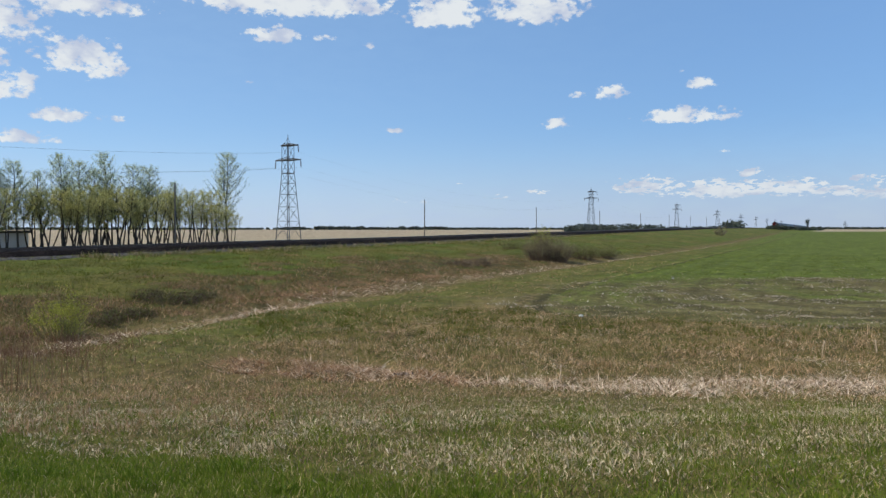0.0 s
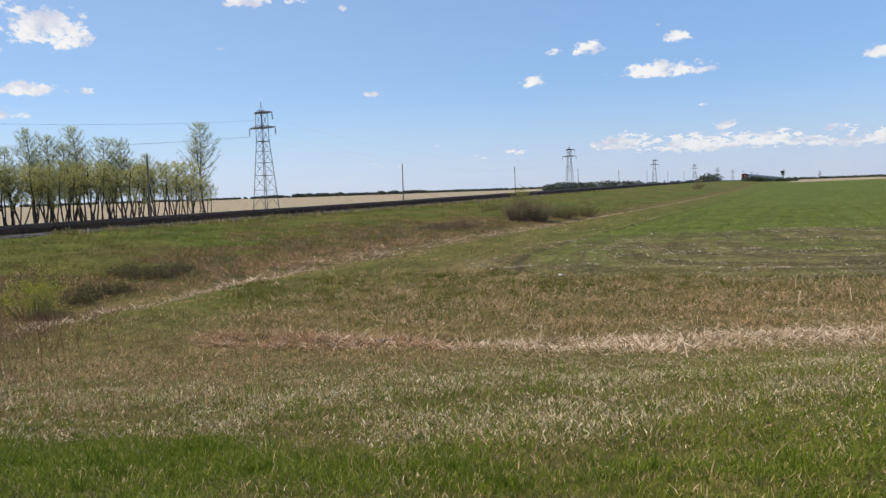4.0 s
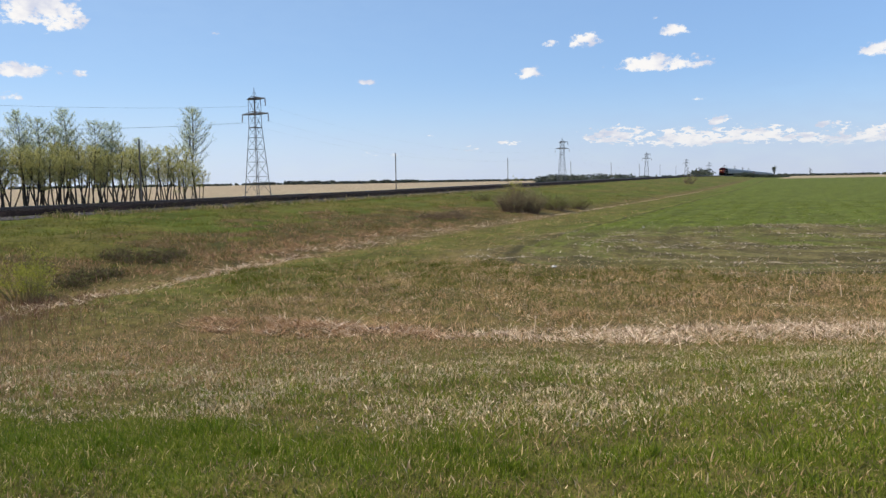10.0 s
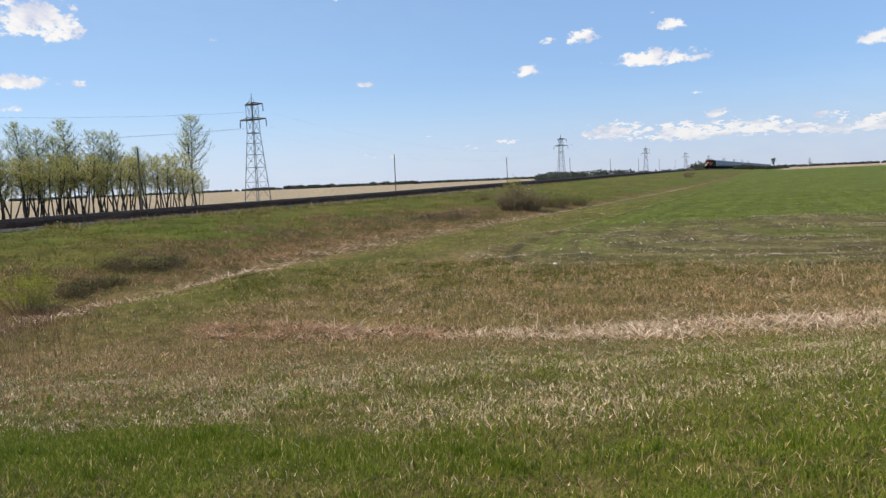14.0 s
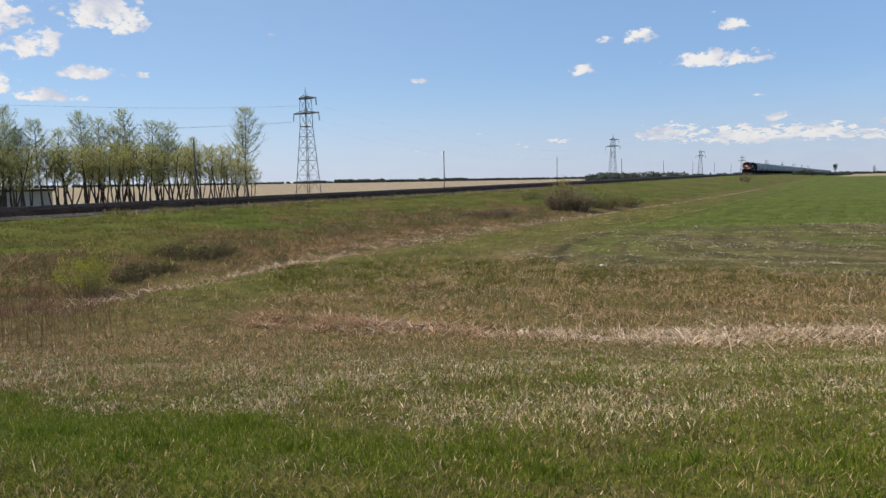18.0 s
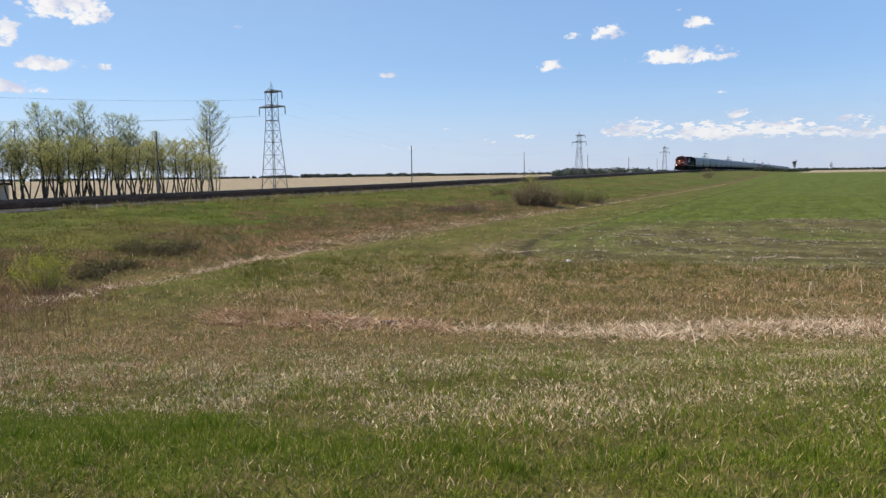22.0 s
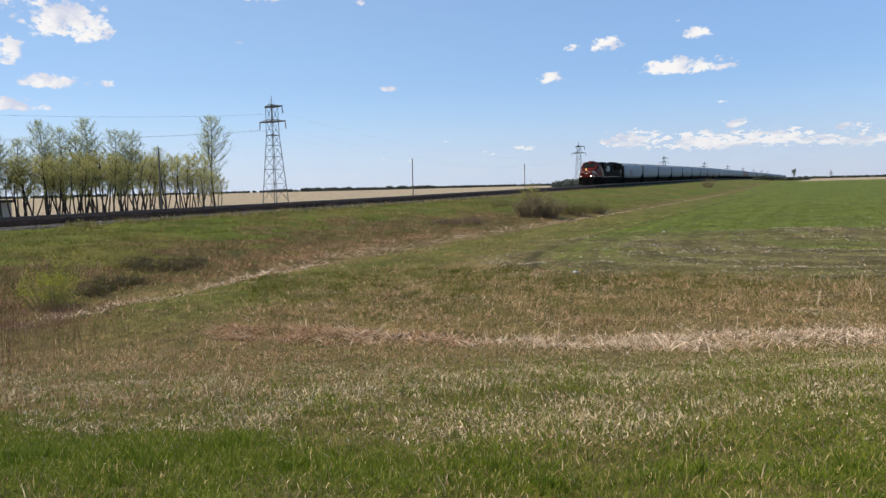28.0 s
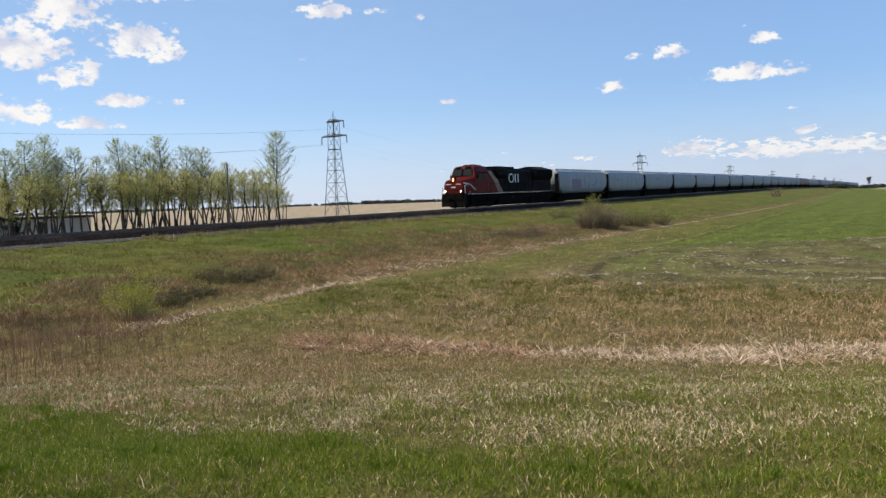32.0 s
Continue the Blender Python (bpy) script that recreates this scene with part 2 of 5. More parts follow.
def zones(x, y):
    """How much of each ground cover there is at a place."""
    s, d = x * U[0] + y * U[1], x * N[0] + y * N[1]
    w1, w2, w3, w4 = rough_field(x, y, 6, 11), rough_field(x, y, 2.2, 12), rough_field(x, y, 17, 13), rough_field(x, y, 0.75, 14)
    z = {}
    edge = y - np.interp(x, [-6, -3.8, -3, -2, -1, 0, 0.5, 1.4, 2.5, 5], [8.3, 7.4, 6.8, 6.5, 5.6, 5.3, 5.1, 4.9, 4.7, 4.4])
    lawn = 1 - ss(-0.4, 0.45, edge + 0.35 * w2 + 0.25 * w1 + 0.22 * w4)
    lawn = np.maximum(lawn, 0.5 * (1 - ss(5.5, 9.5, y + w1 + 0.6 * w2)) * ss(0.3, 2.4, x))
    z["lawn"] = lawn * (1 - 0.8 * (1 - ss(4.6, 5.4, y + 0.5 * w4 + 0.4 * w2)) * np.clip(0.5 + 0.9 * w4 + 0.4 * w2, 0, 1))
    reach = np.interp(x, [-4.6, -1.5, 0, 1.5, 3, 9], [0.75, 0.95, 0.9, 1.05, 1.7, 1.95])
    middle = np.interp(x, [-5, -3, -1.5, -0.5, 1, 3, 9], [18.8, 18.3, 17.6, 17.1, 16.2, 15.5, 15.6])
    z["straw"] = np.exp(-(np.abs(y - middle + 0.3 * w2 + 0.2 * w4) / reach) ** 3) * np.clip(0.55 + 0.35 * ss(0.5, 3.5, x) + 0.5 * w4 + 0.35 * w2, 0, 1) * ss(-5.2, -4.2, x)
    toe = d - np.interp(s, [10, 18.7, 22.8, 27.9, 33, 40, 50, 60, 110], [16, 16.2, 16.4, 17.5, 18.3, 18.6, 18.3, 18.1, 16.4])
    z["straw"] = np.maximum(z["straw"], np.exp(-((toe - 0.15 * w2) / np.interp(s, [18, 25, 32, 45, 60, 110], [0.42, 0.55, 0.75, 0.65, 0.5, 0.35])) ** 2) * np.clip(0.75 + 0.4 * w1 + 0.5 * w2, 0, 1) * (1 - 0.35 * ss(50, 95, s)) * (1 - ss(150, 210, s)) * ss(14, 18, s))
    z["litter"] = np.exp(-((toe - 1.2) / 1.1) ** 2) * ss(24, 29, s) * (1 - ss(48, 60, s)) * np.clip(0.6 + 0.6 * w2 + 0.3 * w4, 0, 1)
    z["field"] = ss(-1.4, 1.4, y - np.interp(x, [-2, 2.5, 4.3, 8.3, 12, 20], [34, 30.3, 27.2, 25.8, 23.8, 22.5]) + 0.9 * w1 + 0.4 * w2) * (1 - ss(8.5, 12, d + 1.0 * w1 - 0.02 * s))
    z["sprout"] = np.clip(ss(32, 62, y + 3 * w3 + 3 * w1) * 0.80 + 0.24 + 0.10 * w3, 0, 1) * (1 - 0.9 * np.exp(-((x - 20) / 2.6) ** 2 - ((y - 47.5) / 2.6) ** 2))
    z["bank"] = ss(17.8, 20, d)
    z["upper"] = np.clip(ss(-2.4, 2.4, d - np.interp(s, [15, 22, 32, 45, 56, 70, 85, 100], [22, 23, 25, 27, 28.5, 26, 21, 17]) + 2.0 * w1 - 1.0 * w3 + 0.5 * w2) + 0.25 * w3 + 0.15 * w1, 0, 1)
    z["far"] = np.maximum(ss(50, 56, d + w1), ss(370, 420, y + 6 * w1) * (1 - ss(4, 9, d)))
    z["verge"] = ss(10.6, 13.6, d + 1.0 * w1 + 0.5 * w2 + 0.05 * np.maximum(s - 34, 0)) * (1 - ss(15.5, 17.5, d)) * ss(17, 21, y)
    z["rut"] = -np.logaddexp(-(y - 26 + 0.05 * x) / 5.0, -(9.0 - d) / 5.0) * 0.25 + 0.5
    z["damp"] = np.clip(0.5 + 0.5 * w3 + 0.4 * w1, 0, 1)
    return z


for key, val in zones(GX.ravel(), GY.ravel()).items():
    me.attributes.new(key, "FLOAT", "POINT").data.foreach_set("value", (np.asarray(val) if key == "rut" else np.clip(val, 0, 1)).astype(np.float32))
me.polygons.foreach_set("use_smooth", [True] * len(me.polygons))
ground = new("ground", me)
tagged(ground, "grassy prairie ground with ditches, a seeded field and stubble", "ground", kind="structure")

m, nt, p = shader("prairie soil and grass")


def attr(key):
    n = nt.nodes.new("ShaderNodeAttribute")
    n.attribute_name = key
    return n.outputs["Fac"]


co = nt.nodes.new("ShaderNodeTexCoord").outputs["Object"]
n_big, n_mid, n_fine = noise_tex(nt, co, 0.12, 3), noise_tex(nt, co, 0.9, 4), noise_tex(nt, co, 7.0, 5, 0.75)
rows_map = nt.nodes.new("ShaderNodeMapping")
rows_map.inputs["Scale"].default_value = (0.22, 1.3, 1)
rows_xyz = nt.nodes.new("ShaderNodeSeparateXYZ")
nt.links.new(co, rows_xyz.inputs[0])
rows_at = nt.nodes.new("ShaderNodeCombineXYZ")
nt.links.new(calc(nt, "ADD", rows_xyz.outputs[0], rows_xyz.outputs[1]), rows_at.inputs[0])
nt.links.new(calc(nt, "MULTIPLY", attr("rut"), 20.0), rows_at.inputs[1])
nt.links.new(rows_at.outputs[0], rows_map.inputs[0])
n_rows = noise_tex(nt, rows_map.outputs[0], 1.0, 5, 0.7)
furrow = calc(nt, "SINE", calc(nt, "ADD", calc(nt, "MULTIPLY", attr("rut"), 72.0), calc(nt, "MULTIPLY", n_mid, 1.5)))
col = mix(nt, span(nt, n_mid, 0.38, 0.62), (0.175, 0.132, 0.070), (0.125, 0.105, 0.042))
col = mix(nt, calc(nt, "MULTIPLY", attr("damp"), 0.35), col, (0.10, 0.105, 0.03))
col = mix(nt, attr("lawn"), col, mix(nt, span(nt, n_mid, 0.35, 0.7), (0.07, 0.10, 0.012), (0.11, 0.115, 0.026)))
col = mix(nt, calc(nt, "MULTIPLY", attr("verge"), 0.8), col, mix(nt, span(nt, n_mid, 0.4, 0.65), (0.100, 0.118, 0.024), (0.145, 0.13, 0.048)))
dirt = mix(nt, span(nt, calc(nt, "MULTIPLY_ADD", furrow, 0.11, n_rows), 0.36, 0.66), (0.095, 0.084, 0.038), (0.17, 0.136, 0.08))
green = mix(nt, span(nt, n_rows, 0.35, 0.7), (0.088, 0.118, 0.019), (0.122, 0.148, 0.034))
sown = calc(nt, "MULTIPLY_ADD", calc(nt, "SUBTRACT", n_rows, 0.5), 1.8, calc(nt, "MULTIPLY_ADD", furrow, 0.09, attr("sprout")))
tilled = mix(nt, span(nt, sown, 0.08, 0.85), dirt, green)
off_rut = calc(nt, "ABSOLUTE", calc(nt, "SUBTRACT", calc(nt, "MULTIPLY_ADD", n_mid, 0.012, attr("rut")), 0.431))
tilled = mix(nt, calc(nt, "MULTIPLY", span(nt, off_rut, 0.011, 0.003), 0.75), tilled, (0.040, 0.036, 0.018))
off_strip = calc(nt, "ABSOLUTE", calc(nt, "SUBTRACT", calc(nt, "MULTIPLY_ADD", n_mid, 0.03, attr("rut")), 0.418))
tilled = mix(nt, calc(nt, "MULTIPLY", span(nt, off_strip, 0.012, 0.002), span(nt, n_fine, 0.4, 0.6, 0.0, 0.7)), tilled, (0.26, 0.19, 0.11))
col = mix(nt, attr("field"), col, tilled)
lower = mix(nt, span(nt, n_mid, 0.4, 0.62), (0.118, 0.085, 0.042), (0.072, 0.072, 0.024))
upper = mix(nt, span(nt, n_big, 0.35, 0.65), (0.085, 0.114, 0.018), (0.125, 0.115, 0.034))
bankc = mix(nt, span(nt, calc(nt, "MULTIPLY_ADD", calc(nt, "SUBTRACT", n_mid, 0.5), 1.9, attr("upper")), 0.25, 0.75), lower, upper)
col = mix(nt, attr("bank"), col, bankc)
col = mix(nt, calc(nt, "MULTIPLY", attr("litter"), 0.5), col, mix(nt, span(nt, n_fine, 0.38, 0.62), (0.30, 0.20, 0.13), (0.10, 0.062, 0.036)))
# dark half of this mix stands in for shade down between the straws
col = mix(nt, calc(nt, "MULTIPLY", attr("straw"), 0.55), col, mix(nt, span(nt, n_fine, 0.4, 0.6), (0.34, 0.25, 0.17), (0.09, 0.058, 0.034)))
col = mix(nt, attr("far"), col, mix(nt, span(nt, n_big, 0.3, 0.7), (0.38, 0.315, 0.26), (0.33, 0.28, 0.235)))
col = mix(nt, 1.0, col, span(nt, n_fine, 0.25, 0.75, 0.6, 1.35), "MULTIPLY")
col = mix(nt, 1.0, col, span(nt, noise_tex(nt, co, 0.33, 3), 0.3, 0.7, 0.78, 1.18), "MULTIPLY")
col = mix(nt, 1.0, col, span(nt, noise_tex(nt, co, 2.6, 3, 0.6), 0.3, 0.7, 0.72, 1.22), "MULTIPLY")
col = mix(nt, 1.0, col, (1.06, 1.0, 0.76), "MULTIPLY")
nt.links.new(col, p.inputs["Base Color"])
p.inputs["Roughness"].default_value = 0.95
p.inputs["Specular IOR Level"].default_value = 0.15
bp = nt.nodes.new("ShaderNodeBump")
bp.inputs["Strength"].default_value, bp.inputs["Distance"].default_value = 0.8, 0.08
nt.links.new(n_fine, bp.inputs["Height"])
nt.links.new(bp.outputs[0], p.inputs["Normal"])
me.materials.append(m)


# ---- mesh helpers ----
class Pile:
    """Collects verts and faces of one mesh."""

    def __init__(self):
        self.v, self.f = [], []

    def box(self, c, size, m=None):
        x, y, z = (k / 2 for k in size)
        b = len(self.v)
        for i in (-1, 1):
            for j in (-1, 1):
                for k in (-1, 1):
                    q = Vector((i * x, j * y, k * z))
                    self.v.append(tuple((m @ q if m else q) + Vector(c)))
        for q in ((0, 1, 3, 2), (4, 6, 7, 5), (0, 4, 5, 1), (2, 3, 7, 6), (0, 2, 6, 4), (1, 5, 7, 3)):
            self.f.append(tuple(b + i for i in q))
        return self

    def tube(self, pts, radii, sides=6, cap=True):
        pts = [Vector(q) for q in pts]
        b = len(self.v)
        for i, q in enumerate(pts):
            way = (pts[min(i + 1, len(pts) - 1)] - pts[max(i - 1, 0)]).normalized()
            e = way.orthogonal().normalized() if abs(way.z) > 0.9 else way.cross(Vector((0, 0, 1))).normalized()
            g = way.cross(e)
            r = radii[i] if isinstance(radii, (list, tuple)) else radii
            for k in range(sides):
                a = 2 * math.pi * k / sides
                self.v.append(tuple(q + r * (math.cos(a) * e + math.sin(a) * g)))
        for i in range(len(pts) - 1):
            for k in range(sides):
                k2 = (k + 1) % sides
                self.f.append((b + i * sides + k, b + i * sides + k2, b + (i + 1) * sides + k2, b + (i + 1) * sides + k))
        if cap:
            self.f.append(tuple(b + k for k in range(sides))[::-1])
            self.f.append(tuple(b + (len(pts) - 1) * sides + k for k in range(sides)))
        return self

    def prism(self, outline, y0, y1):
        """A solid from an (x, z) outline, counter-clockwise seen from -y, between y0 and y1."""
        b, n = len(self.v), len(outline)
        self.v += [(x, y0, z) for x, z in outline] + [(x, y1, z) for x, z in outline]
        self.f.append(tuple(range(b, b + n)))
        self.f.append(tuple(range(b + 2 * n - 1, b + n - 1, -1)))
        for i in range(n):
            j = (i + 1) % n
            self.f.append((b + j, b + i, b + n + i, b + n + j))
        return self

    def loft(self, rings, close=True):
        """Skin over rings of the same number of points."""
        b, n = len(self.v), len(rings[0])
        for r in rings:
            self.v += [tuple(q) for q in r]
        for i in range(len(rings) - 1):
            for k in range(n):
                k2 = (k + 1) % n
                self.f.append((b + i * n + k, b + i * n + k2, b + (i + 1) * n + k2, b + (i + 1) * n + k))
        if close:
            self.f.append(tuple(b + k for k in range(n))[::-1])
            self.f.append(tuple(b + (len(rings) - 1) * n + k for k in range(n)))
        return self

    def mesh(self, name, mat, bevel=0.0, smooth=False, seg=2):
        d = bpy.data.meshes.new(name)
        d.from_pydata(self.v, [], self.f)
        bm = bmesh.new()
        bm.from_mesh(d)
        bmesh.ops.recalc_face_normals(bm, faces=bm.faces)
        if bevel:
            es = [e for e in bm.edges if len(e.link_faces) == 2 and e.calc_face_angle(0) > 0.5]
            bmesh.ops.bevel(bm, geom=es, offset=bevel, segments=seg, affect="EDGES", clamp_overlap=True)
        bm.to_mesh(d)
        bm.free()
        d.materials.append(mat)
        if smooth:
            d.polygons.foreach_set("use_smooth", [True] * len(d.polygons))
        return d


def part(name, pile, mat, parent, label="", bevel=0.0, smooth=False, at=None):
    ob = new(name, pile if isinstance(pile, bpy.types.Mesh) else pile.mesh(name, mat, bevel, smooth))
    ob.parent = parent
    if at is not None:
        ob.matrix_basis = at
    return tagged(ob, label) if label else ob


def thing(name, label, category, group="", kind="", at=None):
    ob = new(name)
    ob.empty_display_size = 0.3
    if at is not None:
        ob.matrix_basis = at
    return tagged(ob, label, category, group, kind)


def stuff(name, verts, faces, mat, label, category):
    d = bpy.data.meshes.new(name)
    d.from_pydata(verts, [], faces)
    d.materials.append(mat)
    return tagged(new(name, d), label, category, kind="stuff")

# ---- railway track ----


def build_track():
    track = thing("railway_track", "single railway track with steel rails on dark timber ties", "railway track", kind="structure", at=pose(*place(0, TRACK_D), 0, 0, 0, HEAD))
    # local x runs towards the eye's side of the line (-s)
    profile = [(-0.075, -0.18), (0.075, -0.18), (0.075, -0.165), (0.014, -0.14), (0.014, -0.045), (0.037, -0.035), (0.037, -0.002), (-0.037, -0.002), (-0.037, -0.035), (-0.014, -0.045), (-0.014, -0.14), (-0.075, -0.165)]
    line = list(np.arange(-60, 420, 12.0)) + list(np.arange(420, 2300, 60.0))
    for side in (-0.755, 0.755):
        rings = [[(-s * ALONG, side + a, rail_z(s) + b) for a, b in profile] for s in line]
        rail = part("rail", Pile().loft(rings), RAIL, track, "rusty steel rail with a polished head")
        top = Pile()
        top.loft([[(-s * ALONG, side - 0.034, rail_z(s) - 0.003), (-s * ALONG, side + 0.034, rail_z(s) - 0.003), (-s * ALONG, side + 0.034, rail_z(s) + 0.002), (-s * ALONG, side - 0.034, rail_z(s) + 0.002)] for s in line])
        part("running_surface", top, RAIL_TOP, rail, "polished rail head")
    return track


def build_bed():
    rng = np.random.RandomState(5)
    line = list(np.arange(-60, 420, 6.0)) + list(np.arange(420, 2300, 60.0))
    bed = Pile()
    prof = [(-2.7, -1.0), (-1.7, -0.17), (1.7, -0.17), (2.7, -1.0)]
    bed.loft([[(-s * ALONG, a + rng.uniform(-0.06, 0.06), rail_z(s) + b) for a, b in prof] for s in line])
    ob = new("ballast_bed", bed.mesh("ballast_bed", BALLAST))
    ob.matrix_basis = pose(*place(0, TRACK_D), 0, 0, 0, HEAD)
    tagged(ob, "dark crushed stone ballast under the railway track", "ballast", kind="structure")
    # loose stones on the shoulder nearest the eye
    v, f = [], []
    for i in range(9000):
        s, a = rng.uniform(18, 130), rng.uniform(-2.1, 1.9)
        z = rail_z(s) - 0.17 - max(0.0, abs(a) - 1.7) * 0.8
        r, b = rng.uniform(0.03, 0.075), len(v)
        q = [(1, 0, 0), (0, 1, 0), (-1, 0, 0), (0, -1, 0), (0, 0, 1), (0, 0, -1)]
        x, y = place(s, TRACK_D + a)
        v += [(x + r * k[0] * rng.uniform(0.7, 1.3), y + r * k[1] * rng.uniform(0.7, 1.3), z + r * 0.8 * k[2] + 0.01) for k in q]
        f += [(b + i, b + j, b + 4) for i, j in ((0, 1), (1, 2), (2, 3), (3, 0))] + [(b + j, b + i, b + 5) for i, j in ((0, 1), (1, 2), (2, 3), (3, 0))]
    stuff("ballast_stones", v, f, BALLAST, "loose dark crushed stones along the railway track", "gravel")
    v, f = [], []
    for i in range(9000):
        s, a = rng.uniform(18, 150), -rng.uniform(2.3, 3.5)
        x, y = place(s, TRACK_D + a)
        z = max(level(x, y), rail_z(s) - 0.17 - (-a - 1.7) * 0.8)
        r, b = rng.uniform(0.04, 0.10), len(v)
        v += [(x + r * k[0] * rng.uniform(0.7, 1.3), y + r * k[1] * rng.uniform(0.7, 1.3), z + r * 0.7 * k[2] + 0.01) for k in q]
        f += [(b + i, b + j, b + 4) for i, j in ((0, 1), (1, 2), (2, 3), (3, 0))] + [(b + j, b + i, b + 5) for i, j in ((0, 1), (1, 2), (2, 3), (3, 0))]
    stuff("shoulder_gravel", v, f, GRAVEL, "pale grey gravel spilled along the foot of the ballast", "gravel")


track = build_track()
build_bed()


# ---- transmission towers ----
TOWER_D, TOWER_S0, TOWER_GAP = 112.0, 179.9, 287.0


def build_tower():
    t = thing("transmission_tower", "grey galvanised steel lattice transmission tower on the prairie", "transmission tower", "transmission towers")
    top = 21.4

    def half(z):
        return np.interp(z, [0, 15.1, top], [2.0, 0.98, 0.92])

    corners = ((-1, -1), (1, -1), (1, 1), (-1, 1))
    for i, j in corners:
        leg = part("leg", Pile().tube([(i * half(0), j * half(0), -0.4), (i * half(15.1), j * half(15.1), 15.1), (i * half(top), j * half(top), top)], [0.09, 0.07, 0.055], 4), GALV, t)
        part("footing", Pile().tube([(i * half(0), j * half(0), -0.5), (i * half(0), j * half(0), 0.25)], [0.4, 0.3], 8), CONCRETE, leg, "pale concrete footing")
    levels = [0.5, 4.4, 7.6, 10.4, 12.9, 15.1, 18.05, top]
    for lo, hi in zip(levels, levels[1:]):
        a, b = half(lo), half(hi)
        for (i, j), (k, l) in zip(corners, corners[1:] + corners[:1]):
            part("brace", Pile().tube([(i * a, j * a, lo), (k * b, l * b, hi)], 0.032, 4), GALV, t)
            part("brace", Pile().tube([(k * a, l * a, lo), (i * b, j * b, hi)], 0.032, 4), GALV, t)
            part("cross_bar", Pile().tube([(i * b, j * b, hi), (k * b, l * b, hi)], 0.09 if hi in (15.1, 18.05, top) else 0.04, 4), GALV, t)
    peak = Pile().tube([(0, 0, 18.05), (0, 0, 23.7)], [0.13, 0.06], 5)
    for i, j in corners:
        peak.tube([(i * 0.6, j * 0.6, top), (0, 0, 23.0)], 0.03, 4)
    part("peak", peak, GALV, t, "slender mast at the tower's top")
    for z, left, right, drop in ((18.05, 3.55, 3.6, 1.75), (top - 0.1, 1.9, 2.9, 1.6)):
        arm = Pile()
        for y in (-0.5, 0.5):
            arm.tube([(-left, y * 0.2, z), (0, y * 1.8, z - 0.05), (right, y * 0.2, z)], 0.13, 4)
            arm.tube([(-left, y * 0.2, z), (0, y * 1.8, z + 0.5), (right, y * 0.2, z)], 0.08, 4)
        for x in np.linspace(-left * 0.8, right * 0.8, 9):
            w = 0.9 - 0.75 * abs(x) / right
            arm.tube([(x, -w, z), (x, w, z)], 0.06, 4)
            arm.tube([(x, 0, z), (x * 0.85, 0, z + 0.5 * (1 - abs(x) / right))], 0.06, 4)
        cross = part("cross_arm", arm, GALV, t)
        for x in ((-left, right) if drop > 1.7 else (right,)):
            out = 0.12 if x > 0 else -0.12
            ins = Pile().tube([(x, 0, z), (x + out, 0, z - drop)], 0.05, 5)
            for k in range(9):
                f = (0.25 + k * 0.15) / drop
                ins.tube([(x + out * f, 0, z - drop * f), (x + out * f, 0, z - drop * f - 0.09)], [0.10, 0.17], 7)
            part("insulator", ins, PORCELAIN, cross, "hanging string of insulators")
    return t


tower = build_tower()
TOWERS = [(TOWER_S0 + k * TOWER_GAP, TOWER_D) for k in range(-1, 9)]


def tower_at(k):
    x, y = place(*TOWERS[k])
    return pose(x, y, level(x, y), 0, 0, -28.4)


tower.matrix_basis = tower_at(0)
for k in range(1, len(TOWERS)):
    copy_thing(tower, tower_at(k))


def span_wire(side, height, sag, label):
    pile = Pile()
    for n, ((s0, d0), (s1, d1)) in enumerate(zip(TOWERS[:3], TOWERS[1:4])):
        pts = []
        for i in range(15):
            f = i / 14
            s, d = s0 + (s1 - s0) * f, d0 + side
            x, y = place(s, d)
            base = [level(*place(q, d0)) for q in (s0, s1)]
            pts.append((x, y, base[0] * (1 - f) + base[1] * f + height - sag * 4 * f * (1 - f)))
        pile.tube(pts, 0.015 if n == 0 else 0.006, 4)
    ob = new("power_line", pile.mesh("power_line", WIRE))
    tagged(ob, label, "power line", "power lines")


for side, height in ((-3.7, 16.3), (3.65, 16.3), (-3.0, 19.7)):
    span_wire(side, height, 6.6, "thin grey overhead conductor hanging between the towers")


# ---- line of old poles beside the track ----
def build_pole():
    t = thing("utility_pole", "bare weathered wooden pole without wires beside the railway", "pole", "old poles along the railway")
    part("shaft", Pile().tube([(0, 0, -0.5), (0.02, 0, 3), (0.05, 0.02, 6.05)], [0.075, 0.068, 0.06], 10), POLE, t)
    part("cap", Pile().tube([(0.05, 0.02, 6.05), (0.05, 0.02, 6.1)], [0.09, 0.07], 10), GALV, t, "small weathered metal cap")
    return t


pole = build_pole()
for k in range(0, 11):
    x, y = place(51 * (2.285 + 1.03 * (k - 1)), 51.0)
    m = pose(x, y, level(x, y), 0, 0, 40 * k)
    if k == 0:
        pole.matrix_basis = m
    else:
        copy_thing(pole, m)

# ---- the grain train ----
RED = surf("weathered red locomotive paint", (0.120, 0.009, 0.007), (0.080, 0.008, 0.006), 0.8, 20, 0.6, 0, 0.05, 0.15, gloss=0.12)
BLACK = surf("black locomotive paint", (0.004, 0.004, 0.0045), (0.007, 0.0068, 0.0068), 0.8, 20, 0.6, 0, 0.05, 0.25, gloss=0.03)
# grime plus the shade below and between the cars, put into one black
GRIME_SHADE = surf("grimy black running gear with shade painted in", (0.004, 0.0037, 0.0034), (0.008, 0.007, 0.006), 2, 15, 0.9, 0.0, 0.3, 0.4, gloss=0.03)
WHITE = surf("white stripe paint", (0.72, 0.72, 0.70), (0.6, 0.6, 0.58), 2, 20, 0.5, 0, 0.0, 0.1)
